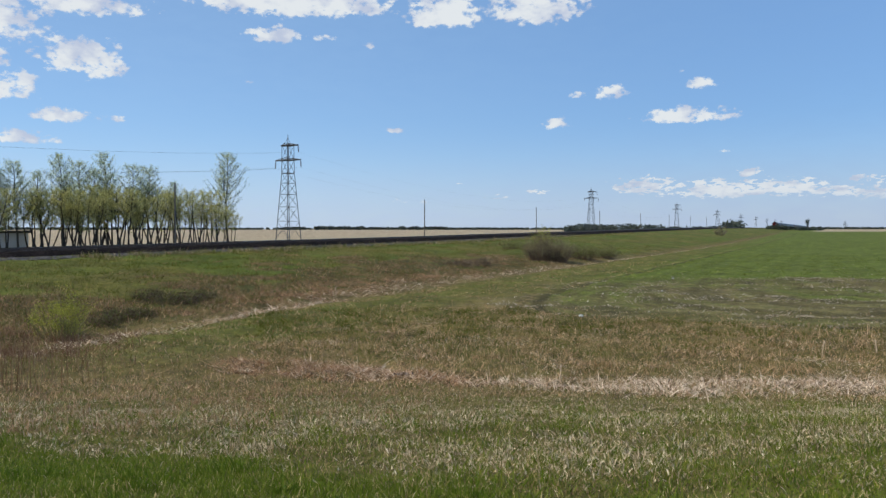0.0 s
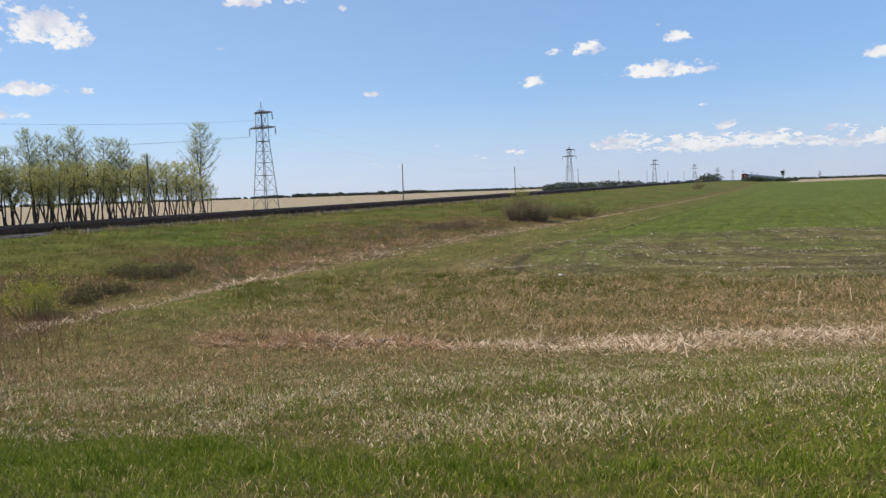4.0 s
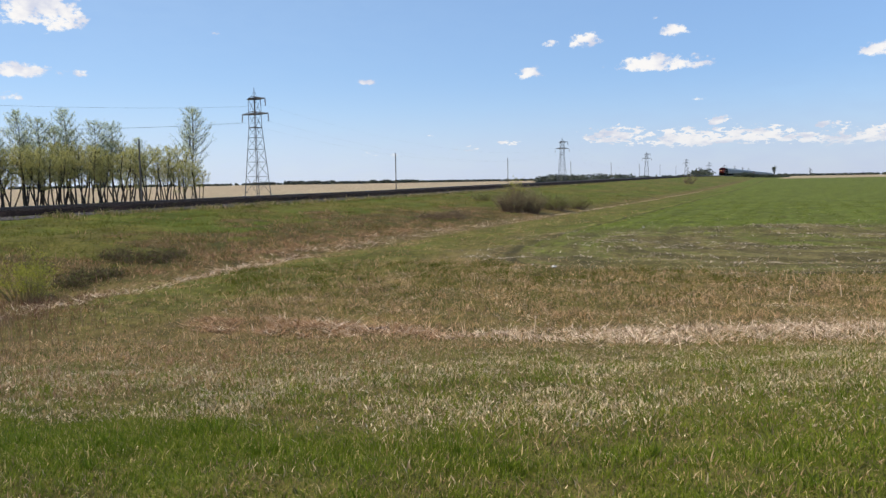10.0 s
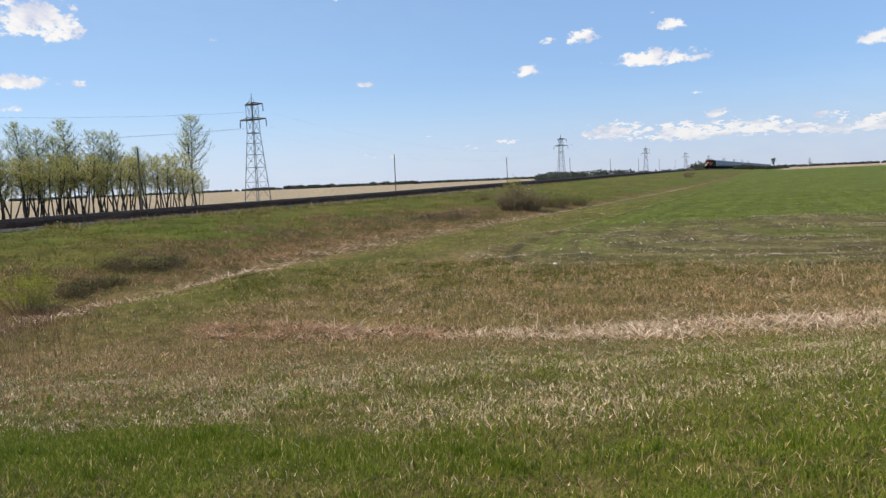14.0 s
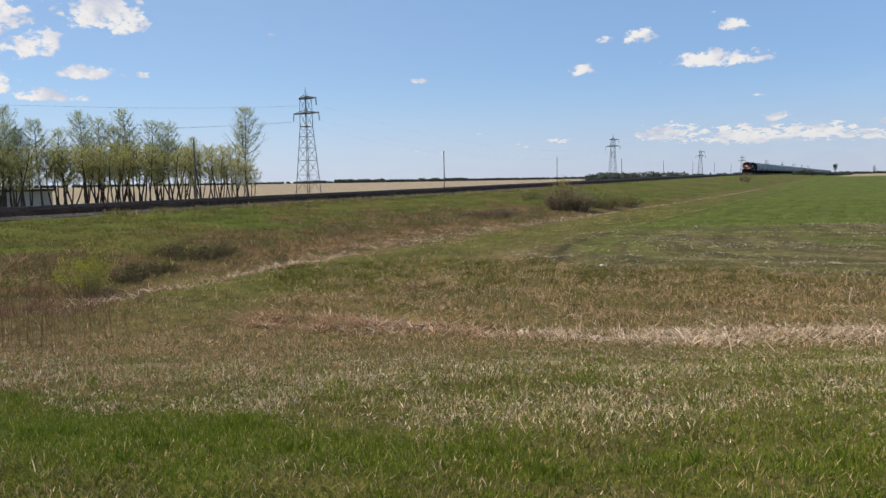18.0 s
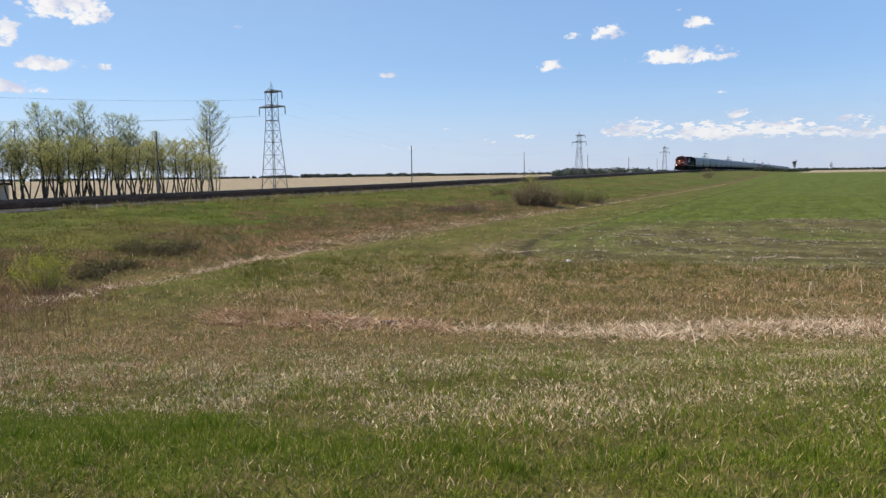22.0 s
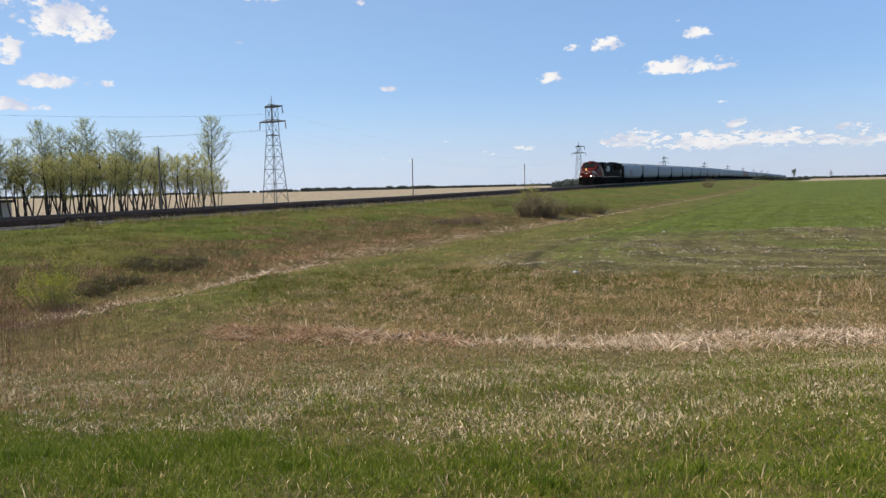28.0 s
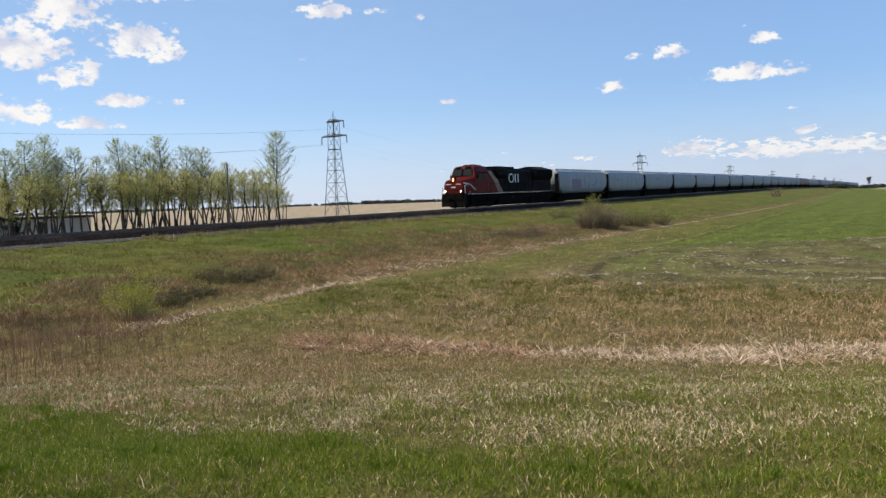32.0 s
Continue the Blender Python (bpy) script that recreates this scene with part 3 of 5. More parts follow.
CREAM = surf("pale tan paint", (0.22, 0.115, 0.065), (0.16, 0.085, 0.05), 2, 20, 0.5, 0, 0.0, 0.15)
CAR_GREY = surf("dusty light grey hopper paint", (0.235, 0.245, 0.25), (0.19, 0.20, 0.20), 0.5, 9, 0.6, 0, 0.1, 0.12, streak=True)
# roof and sides differ by sunlight on top, painted into the two greys
CAR_ROOF = surf("hopper roof paint brightened as if sunlit", (0.62, 0.63, 0.63), (0.5, 0.51, 0.51), 0.6, 12, 0.55, 0, 0.1, 0.12)
CAR_BROWN = surf("faded red-brown hopper paint", (0.24, 0.12, 0.09), (0.18, 0.095, 0.075), 0.5, 9, 0.65, 0, 0.1, 0.15, streak=True)
PANEL_A = surf("faded blue-green sprayed paint", (0.04, 0.15, 0.19), (0.24, 0.06, 0.09), 1.2, 9, 0.6, 0, 0.0, 0.2)
PANEL_B = surf("faded dark sprayed paint", (0.10, 0.12, 0.16), (0.25, 0.27, 0.30), 1.5, 9, 0.6, 0, 0.0, 0.2)
CAB_GLASS = glass_mat("dark cab glass")
LAMP = glow_mat("lit headlight", (1.0, 0.86, 0.62), 14.0)
HEAD_LAMP = glow_mat("lit amber headlight", (1.0, 0.62, 0.22), 2.2)


def build_truck(x0, axles, r, parent, outer):
    # oversized solid box closes the bright gap below, standing in for shade
    tr = part("truck", Pile().box((x0, 0, r + 0.02), (abs(axles[-1] - axles[0]) * 1.3, 1.9, 0.92)), GRIME_SHADE, parent, "bogie with wheels, its black box filling the shaded gap")
    lo, hi = min(axles) - 0.75, max(axles) + 0.75
    for y in (-outer, outer):
        frame_side = Pile().prism([(x0 + lo, r - 0.1), (x0 + lo + 0.5, r - 0.30), (x0 + hi - 0.5, r - 0.30), (x0 + hi, r - 0.1), (x0 + hi, r + 0.18), (x0 + hi - 0.6, r + 0.4), (x0 + lo + 0.6, r + 0.4), (x0 + lo, r + 0.18)], y - 0.07, y + 0.07)
        part("side_frame", frame_side, GRIME_SHADE, tr, bevel=0.03)
    for a in axles:
        for y in (-0.755, 0.755):
            part("wheel", Pile().tube([(x0 + a, y - 0.06, r), (x0 + a, y + 0.06, r)], r, 20), GRIME_SHADE, tr)
    return tr


# lengths fitted to the camera's view, longer than real rolling stock
LOCO_L, CAR_L = 25.7, 20.2


def ring(x, pts):
    """Cross-section at x, mirrored about the middle, from (half width, height) pairs going up."""
    return [(x, y, z) for y, z in pts] + [(x, -y, z) for y, z in reversed(pts)]


def build_loco():
    t = thing("locomotive", "red, white and black diesel freight locomotive with lit headlights", "locomotive", "freight train")
    L = 22.3    # coupler to coupler before the stretch; the front end at x = 0, the body runs to x = -L
    part("underframe", Pile().box((-L / 2, 0, 1.15), (L - 1.6, 2.6, 0.72)), GRIME_SHADE, t, "black underframe", bevel=0.03)
    part("walkway", Pile().box((-L / 2 - 0.6, 0, 1.58), (L - 2.8, 3.05, 0.10)), GRIME_SHADE, t)
    tank = part("fuel_tank", Pile().loft([[(x, y, z) for y, z in ((-1.4, 1.2), (-1.52, 0.9), (-1.4, 0.26), (-1.0, 0.12), (1.0, 0.12), (1.4, 0.26), (1.52, 0.9), (1.4, 1.2))] for x in (-7.6, -14.6)]), GRIME_SHADE, t, "black fuel tank", bevel=0.04)
    part("filler_cap", Pile().tube([(-10.6, -1.5, 1.0), (-10.6, -1.58, 1.0)], 0.09, 8).tube([(-10.6, 1.5, 1.0), (-10.6, 1.58, 1.0)], 0.09, 8), RED, tank)
    # pilot, plow and front steps
    part("pilot", Pile().loft([[(-0.95, -1.5, 1.62), (-0.95, 1.5, 1.62), (-1.3, 1.5, 1.62), (-1.3, -1.5, 1.62)], [(-0.85, -1.5, 0.95), (-0.85, 1.5, 0.95), (-1.3, 1.5, 0.95), (-1.3, -1.5, 0.95)], [(-0.78, -1.45, 0.22), (-0.78, 1.45, 0.22), (-1.3, 1.45, 0.22), (-1.3, -1.45, 0.22)]]), BLACK, t, "black snowplow pilot", bevel=0.03)
    part("coupler", Pile().box((-0.35, 0, 0.88), (0.75, 0.3, 0.3)).box((0.0, 0.06, 0.88), (0.28, 0.42, 0.34)), GRIME_SHADE, t, bevel=0.04)
    for y in (-1.42, 1.42):
        st = Pile()
        for k in range(4):
            st.box((-1.65, y, 0.42 + 0.3 * k), (0.62, 0.3, 0.05))
        st.box((-1.34, y, 0.9), (0.04, 0.32, 1.2)).box((-1.96, y, 0.9), (0.04, 0.32, 1.2))
        part("step", st, GRIME_SHADE, t, "boarding steps at the front corner")
        part("grab_rail", Pile().tube([(-1.0, y, 1.62), (-0.95, y, 2.35), (-1.5, y * 0.98, 2.62), (-1.9, y * 0.98, 1.7)], 0.03, 6), WHITE, t, "white grab rail")
    part("front_rail", Pile().tube([(-0.86, -1.3, 1.6), (-0.86, -1.3, 2.2), (-0.86, 1.3, 2.2), (-0.86, 1.3, 1.6)], 0.025, 6), BLACK, t, "black safety rail across the front")
    # wide nose, faceted and sloping back to the cab
    nose = Pile().loft([
        ring(-1.0, [(1.05, 1.62), (1.12, 2.45), (0.95, 2.92), (0.55, 3.02)]),
        ring(-1.22, [(1.32, 1.62), (1.36, 2.5), (1.15, 3.0), (0.6, 3.14)]),
        ring(-2.0, [(1.42, 1.62), (1.46, 2.6), (1.3, 3.12), (0.7, 3.28)]),
        ring(-2.75, [(1.5, 1.62), (1.53, 2.7), (1.42, 3.25), (0.8, 3.42)])])
    body = part("nose", nose, RED, t, "red wide sloping nose", bevel=0.03)
    part("nose_door", Pile().box((-0.99, 0.0, 2.2), (0.03, 0.62, 1.05)), RED, body, bevel=0.01)
    part("nose_stripe", Pile().box((-0.985, 0.62, 2.62), (0.03, 0.62, 0.07)).box((-0.985, -0.62, 2.62), (0.03, 0.62, 0.07)), WHITE, body, "white stripe across the nose")
    part("number_bar", Pile().box((-0.975, 0, 2.3), (0.03, 0.5, 0.12)), WHITE, body, "unreadable white lettering bar on the nose")
    for y in (-1, 1):
        part("chevron", Pile().tube([(-1.10, y * 1.20, 2.72), (-1.9, y * 1.50, 2.55), (-2.75, y * 1.56, 1.95)], [0.05, 0.05, 0.05], 5), WHITE, body, "white swept stripe on the nose side")
    # cab
    cab = Pile().loft([
        ring(-2.62, [(1.5, 1.62), (1.54, 3.36), (1.30, 3.42), (0.5, 3.42)]),
        ring(-2.95, [(1.54, 1.62), (1.56, 3.7), (1.26, 4.38), (0.6, 4.52)]),
        ring(-3.2, [(1.54, 1.62), (1.56, 3.85), (1.22, 4.5), (0.6, 4.62)]),
        ring(-5.4, [(1.54, 1.62), (1.56, 3.85), (1.22, 4.5), (0.6, 4.62)])])
    cab_ob = part("cab", cab, RED, t, "red cab with sloped roof corners", bevel=0.02)
    for y in (-1, 1):
        w = part("windshield", Pile().loft([[(-2.645 + dx, y * 0.10, 3.54), (-2.645 + dx, y * 1.22, 3.54), (-2.85 + dx, y * 1.10, 4.24), (-2.85 + dx, y * 0.10, 4.24)] for dx in (-0.04, 0.03)]), CAB_GLASS, cab_ob, "dark sloping front window")
        part("windshield_frame", Pile().tube([(-2.62, y * 0.06, 3.51), (-2.62, y * 1.26, 3.51), (-2.84, y * 1.13, 4.28), (-2.84, y * 0.06, 4.28), (-2.62, y * 0.06, 3.51)], 0.035, 5), BLACK, cab_ob, "black window rubber")
        for x in (-3.62, -4.62):
            part("side_window", Pile().box((x, y * 1.555, 3.42), (0.78, 0.05, 0.66)), CAB_GLASS, cab_ob, "dark side window", bevel=0.01)
        part("cab_door", Pile().box((-5.18, y * 1.552, 2.7), (0.34, 0.04, 1.95)), RED, cab_ob, bevel=0.012)
        part("mirror", Pile().box((-3.05, y * 1.72, 3.45), (0.06, 0.22, 0.42)), BLACK, cab_ob)
        part("sunshade", Pile().box((-4.1, y * 1.66, 3.86), (2.1, 0.24, 0.04)), BLACK, cab_ob)
        part("number_board", Pile().box((-2.86, y * 0.62, 4.42), (0.10, 0.62, 0.17)), BLACK, cab_ob, "dark number board over the windshield", bevel=0.01)
    # lights
    hl = part("headlight_housing", Pile().box((-1.12, 0, 3.10), (0.30, 0.36, 0.52)), BLACK, t, bevel=0.03)
    for z in (2.99, 3.21):
        part("headlight", Pile().tube([(-0.98, 0, z), (-0.94, 0, z)], 0.095, 12), HEAD_LAMP, hl, "lit amber headlight")
    for y in (-1.0, 1.0):
        di = part("ditch_light_box", Pile().box((-0.92, y, 1.86), (0.22, 0.28, 0.28)), BLACK, t, bevel=0.03)
        part("ditch_light", Pile().tube([(-0.81, y, 1.86), (-0.78, y, 1.86)], 0.075, 12), LAMP, di, "lit white ditch light")

    def hood_ring(x, w, h):
        return ring(x, [(w, 1.62), (w, h - 0.35), (w - 0.28, h), (0.3, h + 0.03)])
    part("hood", Pile().loft([hood_ring(-5.4, 1.12, 4.42), hood_ring(-7.6, 1.12, 4.42)]), BLACK, t, "black equipment cabinet behind the cab", bevel=0.03)
    part("blower_housing", Pile().loft([ring(x, [(1.12, 3.2), (1.5, 3.55), (1.5, 4.3), (1.2, 4.6), (0.3, 4.62)]) for x in (-7.6, -9.6)]), BLACK, t, "bulging black blower housing", bevel=0.03)
    part("engine_hood", Pile().loft([hood_ring(-7.6, 1.10, 4.40), hood_ring(-16.2, 1.10, 4.40)]), BLACK, t, "black long engine hood", bevel=0.03)
    rad = part("radiator", Pile().loft([ring(x, pts) for x, pts in ((-16.2, [(1.12, 1.62), (1.12, 3.0), (1.55, 3.55), (1.55, 4.35), (0.5, 4.62)]), (-20.9, [(1.12, 1.62), (1.12, 3.0), (1.55, 3.55), (1.55, 4.35), (0.5, 4.62)]), (-21.4, [(1.0, 1.62), (1.0, 3.0), (1.3, 3.55), (1.3, 4.2), (0.5, 4.4)]))]), BLACK, t, "flared black radiator section", bevel=0.03)
    for k in range(3):
        part("radiator_fan", Pile().tube([(-17.2 - 1.45 * k, 0, 4.6), (-17.2 - 1.45 * k, 0, 4.74)], [0.62, 0.55], 16), GRIME_SHADE, rad)
    for y in (-1, 1):
        # red sweeping back to black behind a pale tan slanted band
        part("red_panel", Pile().prism([(-5.4, 1.66), (-5.4, 4.06), (-5.75, 4.06), (-6.9, 3.1), (-8.1, 1.66)], y * 1.125 - 0.012, y * 1.125 + 0.012), RED, t, "red swept panel on the hood side")
        part("tan_band", Pile().prism([(-5.8, 4.06), (-6.6, 4.06), (-7.9, 3.1), (-9.1, 1.66), (-8.15, 1.66), (-6.95, 3.1)], y * 1.130 - 0.012, y * 1.130 + 0.012), CREAM, t, "pale tan slanted band")
        # the railway's mark, reduced to a plain ring and two bars
        mark = Pile()
        for k in range(14):
            a0, a1 = 6.2832 * k / 14, 6.2832 * (k + 1) / 14
            mark.tube([(-11.0 + 0.55 * math.cos(a0), y * 1.13, 3.25 + 0.5 * math.sin(a0)), (-11.0 + 0.55 * math.cos(a1), y * 1.13, 3.25 + 0.5 * math.sin(a1))], 0.07, 4)
        mark.box((-11.95, y * 1.13, 3.25), (0.15, 0.04, 1.05)).box((-12.6, y * 1.13, 3.25), (0.15, 0.04, 1.05))
        part("painted_mark", mark, WHITE, t, "plain white ring and bars painted on the black hood")
        for k in range(9):
            part("hood_door", Pile().box((-9.9 - k * 0.7, y * 1.10, 2.75 if not 0 < k < 5 else 2.15), (0.62, 0.05, 1.9 if not 0 < k < 5 else 0.85)), BLACK, t, bevel=0.012)
        gr = part("radiator_grille", Pile().box((-18.5, y * 1.56, 3.92), (4.0, 0.03, 0.66)), GRIME_SHADE, rad, "dark radiator intake grille")
        rail_ = Pile().tube([(-5.9, y * 1.48, 2.62), (-21.2, y * 1.48, 2.62)], 0.022, 5)
        for k in range(9):
            rail_.tube([(-5.9 - k * 1.9, y * 1.48, 1.6), (-5.9 - k * 1.9, y * 1.48, 2.62)], 0.022, 5)
        part("handrail", rail_, GRIME_SHADE, t, "thin walkway handrail")
        part("sill_stripe", Pile().box((-13.8, y * 1.535, 1.58), (14.2, 0.012, 0.07)), CREAM, t, "thin pale stripe along the walkway edge")
        part("air_tank", Pile().tube([(-7.4, y * 1.3, 1.0), (-5.2, y * 1.3, 1.0)], 0.24, 12), GRIME_SHADE, t)
    part("exhaust_stack", Pile().box((-12.6, 0, 4.5), (1.1, 0.6, 0.34)), GRIME_SHADE, t, bevel=0.03)
    part("horn", Pile().tube([(-6.2, 0.25, 4.6), (-5.6, 0.25, 4.66)], [0.05, 0.12], 8).tube([(-6.2, 0.0, 4.6), (-5.5, 0.0, 4.68)], [0.05, 0.12], 8), GRIME_SHADE, t)
    part("air_conditioner", Pile().box((-4.5, 0, 4.68), (1.0, 0.9, 0.2)), RED, cab_ob, bevel=0.04)
    part("antenna_dome", Pile().tube([(-3.6, -0.3, 4.6), (-3.6, -0.3, 4.74)], [0.22, 0.12], 10), GRIME_SHADE, cab_ob)
    # stretched along the track to fit the camera's view
    for ob in t.children_recursive:
        for q in ob.data.vertices:
            q.co.x *= LOCO_L / L
    for x in (-4.3, -18.1):
        tr = build_truck(x * LOCO_L / L, (-2.4, 0, 2.4), 0.53, t, 1.12)
        for y in (-1.3, 1.3):
            part("brake_cylinder", Pile().tube([(x * LOCO_L / L - 1.5, y, 0.95), (x * LOCO_L / L + 1.5, y, 0.95)], 0.16, 8), GRIME_SHADE, tr)
    return t


def build_hopper(paint, roofs, marks, label):
    t = thing("covered_hopper_car", label, "hopper car", "freight train")
    L = CAR_L - 0.9
    x0 = -0.45

    # rounded sides; the slope sheets at both ends leave the bogies open
    def shell(x, low, top):
        pts = []
        for w, z in ((1.22, 1.12), (1.44, 1.5), (1.55, 2.1), (1.58, 2.8), (1.54, 3.4), (1.42, 3.85), (1.2, 4.12)):
            z2 = max(z, low)
            pts.append((min(w, 1.22 + (z2 - 1.12) * 0.58) if z2 < 1.5 else w if z2 == z else np.interp(z2, [1.5, 2.1, 2.8, 3.4], [1.44, 1.55, 1.58, 1.54]), min(z2, top) + 0.012 * len(pts)))
        return ring(x, pts)
    shape = [(0.30, 2.5, 4.1), (0.45, 2.1, 4.2), (0.8, 1.7, 4.25), (1.2, 1.4, 4.25), (1.8, 1.12, 4.25)]
    rings = [shell(x0 - a, low, top) for a, low, top in shape] + [shell(x0 - L + a, low, top) for a, low, top in reversed(shape)]
    part("body", Pile().loft(rings).mesh("body", paint, smooth=True), None, t, "smooth curved steel hopper side")
    for k in range(3):
        part("seam", Pile().tube([(x0 - L * (k + 1) / 4, y, z) for y, z in ((1.56, 2.1), (1.595, 2.8), (1.555, 3.4), (1.43, 3.85))], 0.02, 4).tube([(x0 - L * (k + 1) / 4, -y, z) for y, z in ((1.56, 2.1), (1.595, 2.8), (1.555, 3.4), (1.43, 3.85))], 0.02, 4), paint, t)
    for sgn, xe in ((1, x0), (-1, x0 - L)):
        for y in (-1.4, 1.4):
            part("end_post", Pile().tube([(xe - sgn * 0.2, y, 1.2), (xe - sgn * 0.35, y * 0.95, 4.1)], 0.05, 5), GRIME_SHADE, t)
        part("end_ladder", Pile().box((xe - sgn * 0.22, 1.1, 2.6), (0.05, 0.5, 2.6)), GRIME_SHADE, t)
        part("end_platform", Pile().box((xe - sgn * 0.75, 0, 1.2), (1.5, 2.8, 0.12)), GRIME_SHADE, t)
    part("roof", Pile().loft([[(x, -1.3, 4.16), (x, -0.9, 4.34), (x, 0.9, 4.34), (x, 1.3, 4.16)] for x in (x0 - 0.75, x0 - L + 0.75)]), roofs, t, "roof sheet in a brighter tone than the sides", bevel=0.01)
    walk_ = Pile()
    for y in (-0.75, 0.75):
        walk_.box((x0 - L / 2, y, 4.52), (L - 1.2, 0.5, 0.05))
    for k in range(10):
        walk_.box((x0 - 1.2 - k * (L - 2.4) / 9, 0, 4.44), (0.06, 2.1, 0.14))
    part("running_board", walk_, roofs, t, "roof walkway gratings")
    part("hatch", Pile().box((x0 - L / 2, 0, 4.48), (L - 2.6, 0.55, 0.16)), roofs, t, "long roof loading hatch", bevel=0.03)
    # sill and bays painted black for the shade under the body
    part("side_sill", Pile().box((x0 - L / 2, -1.42, 1.1), (L - 0.3, 0.16, 0.2)).box((x0 - L / 2, 1.42, 1.1), (L - 0.3, 0.16, 0.2)), GRIME_SHADE, t, bevel=0.02)
    for k in range(3):
        c = x0 - L / 2 + (k - 1) * L * 0.25
        part("hopper_bay", Pile().loft([[(c - 2.5, -1.3, 1.5), (c + 2.5, -1.3, 1.5), (c + 2.5, 1.3, 1.5), (c - 2.5, 1.3, 1.5)], [(c - 2.4, -1.1, 0.12), (c + 2.4, -1.1, 0.12), (c + 2.4, 1.1, 0.12), (c - 2.4, 1.1, 0.12)]]), GRIME_SHADE, t, "discharge hopper widened and blackened for underside shade")
    for y in (-1, 1):
        for i, (xa, xb, za, zb, mt) in enumerate(marks):
            part("painted_patch", Pile().box((x0 - (xa + xb) / 2, y * 1.575, (za + zb) / 2), (xb - xa, 0.03, zb - za)), mt, t, "worn sprayed paint patch on the side" if mt in (PANEL_A, PANEL_B) else "row of unreadable painted lettering bars", bevel=0.004)
    part("centre_sill", Pile().box((x0 - L / 2, 0, 0.98), (L, 0.7, 0.55)), GRIME_SHADE, t)
    part("coupler", Pile().box((-0.1, 0, 0.88), (0.9, 0.25, 0.25)).box((-CAR_L + 0.1, 0, 0.88), (0.7, 0.25, 0.25)), GRIME_SHADE, t)
    build_truck(x0 - 2.4, (-0.89, 0.89), 0.457, t, 1.0)
    build_truck(x0 - L + 2.4, (-0.89, 0.89), 0.457, t, 1.0)
    return t


loco = build_loco()
grey_label = "light grey covered hopper car with a sunlit-toned roof, rolling on rails"
plain = [(3.0, 5.8, 2.9, 3.15, PANEL_B), (13.2, 16.0, 3.0, 3.1, PANEL_B)]
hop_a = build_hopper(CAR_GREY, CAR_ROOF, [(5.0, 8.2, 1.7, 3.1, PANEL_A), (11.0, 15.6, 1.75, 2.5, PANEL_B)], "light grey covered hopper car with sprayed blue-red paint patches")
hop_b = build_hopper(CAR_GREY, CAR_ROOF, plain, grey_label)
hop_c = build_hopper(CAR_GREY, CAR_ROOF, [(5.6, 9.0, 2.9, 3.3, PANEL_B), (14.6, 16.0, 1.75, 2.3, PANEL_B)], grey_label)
hop_d = build_hopper(CAR_BROWN, CAR_GREY, plain, "faded red-brown covered hopper car with a grey roof")
CARS = [(loco, 0.0)]
for k in range(50):
    if k < 4:
        car = (hop_a, hop_b, hop_c, hop_d)[k]
        if k == 3:
            car = copy_thing(hop_b, pose(0, 0, 0))
    elif k == 15:
        car = hop_d
    else:
        car = copy_thing(hop_d if k in (16, 20, 26, 36, 37, 46) else (hop_b, hop_c)[(k * 7 // 3) % 2], pose(0, 0, 0))
    CARS.append((car, LOCO_L + k * CAR_L))
SPEED, FRONT_AT_END = 22.47, 89.6


def train_pose(t, back, length):
    s = FRONT_AT_END + SPEED * (32 - t) + back / ALONG
    x, y = place(s, TRACK_D)
    z0, z1 = float(rail_z(s)), float(rail_z(s + length / ALONG))
    return pose(x, y, z0, 0, math.degrees(math.atan2(z1 - z0, length)), HEAD)


def motions():
    walk(high_clouds, [(0, pose(0, 0, 0, 0, 0, 0)), (32, pose(0, 0, 0, 0, 0, -0.8))])
    for car, back in CARS:
        n = LOCO_L if back == 0 else CAR_L
        walk(car, [(t, train_pose(t, back, n)) for t in range(0, 33, 2)])

# ---- trees ----
def grow(rng, bark, leaves, base, way, length, radius, depth, spec):
    """One limb: a bent tapered tube, its side limbs and, at the ends, leaf clumps."""
    pts, p0, d0 = [Vector(base)], Vector(base), Vector(way).normalized()
    n = 4 if depth < 2 else 3
    for i in range(n):
        d0 = (d0 + Vector((rng.gauss(0, 1), rng.gauss(0, 1), rng.gauss(0, 0.5))) * spec["bend"] + Vector((0, 0, spec["up"]))).normalized()
        p0 = p0 + d0 * (length / n)
        pts.append(p0.copy())
    radii = [radius * (1 - 0.75 * i / n) for i in range(n + 1)]
    bark.tube(pts, radii, 6 if depth == 0 else 4 if depth == 1 else 3, cap=False)
    if depth < spec["depth"]:
        for k in range(spec["kids"][depth]):
            f = spec["from"][depth] + (0.97 - spec["from"][depth]) * rng.random()
            i = min(int(f * n), n - 1)
            q = pts[i].lerp(pts[i + 1], f * n - i)
            a = rng.uniform(0, 6.283)
            side = Vector((math.cos(a), math.sin(a), rng.uniform(*spec["lift"])))
            grow(rng, bark, leaves, q, (d0 * spec["along"] + side).normalized(), length * spec["shrink"][depth] * (1.15 - spec["taper"] * f) * rng.uniform(0.7, 1.2), radii[i] * 0.5, depth + 1, spec)
    if depth >= spec["leaf_from"]:
        for i in range(spec["leaves"]):
            f = rng.uniform(0.25, 1.05)
            j = min(int(f * n), n - 1)
            q = pts[j].lerp(pts[j + 1], min(f * n - j, 1.1)) + Vector((rng.gauss(0, 1), rng.gauss(0, 1), rng.gauss(0, 1))) * spec["spray"]
            leaves.append(q)


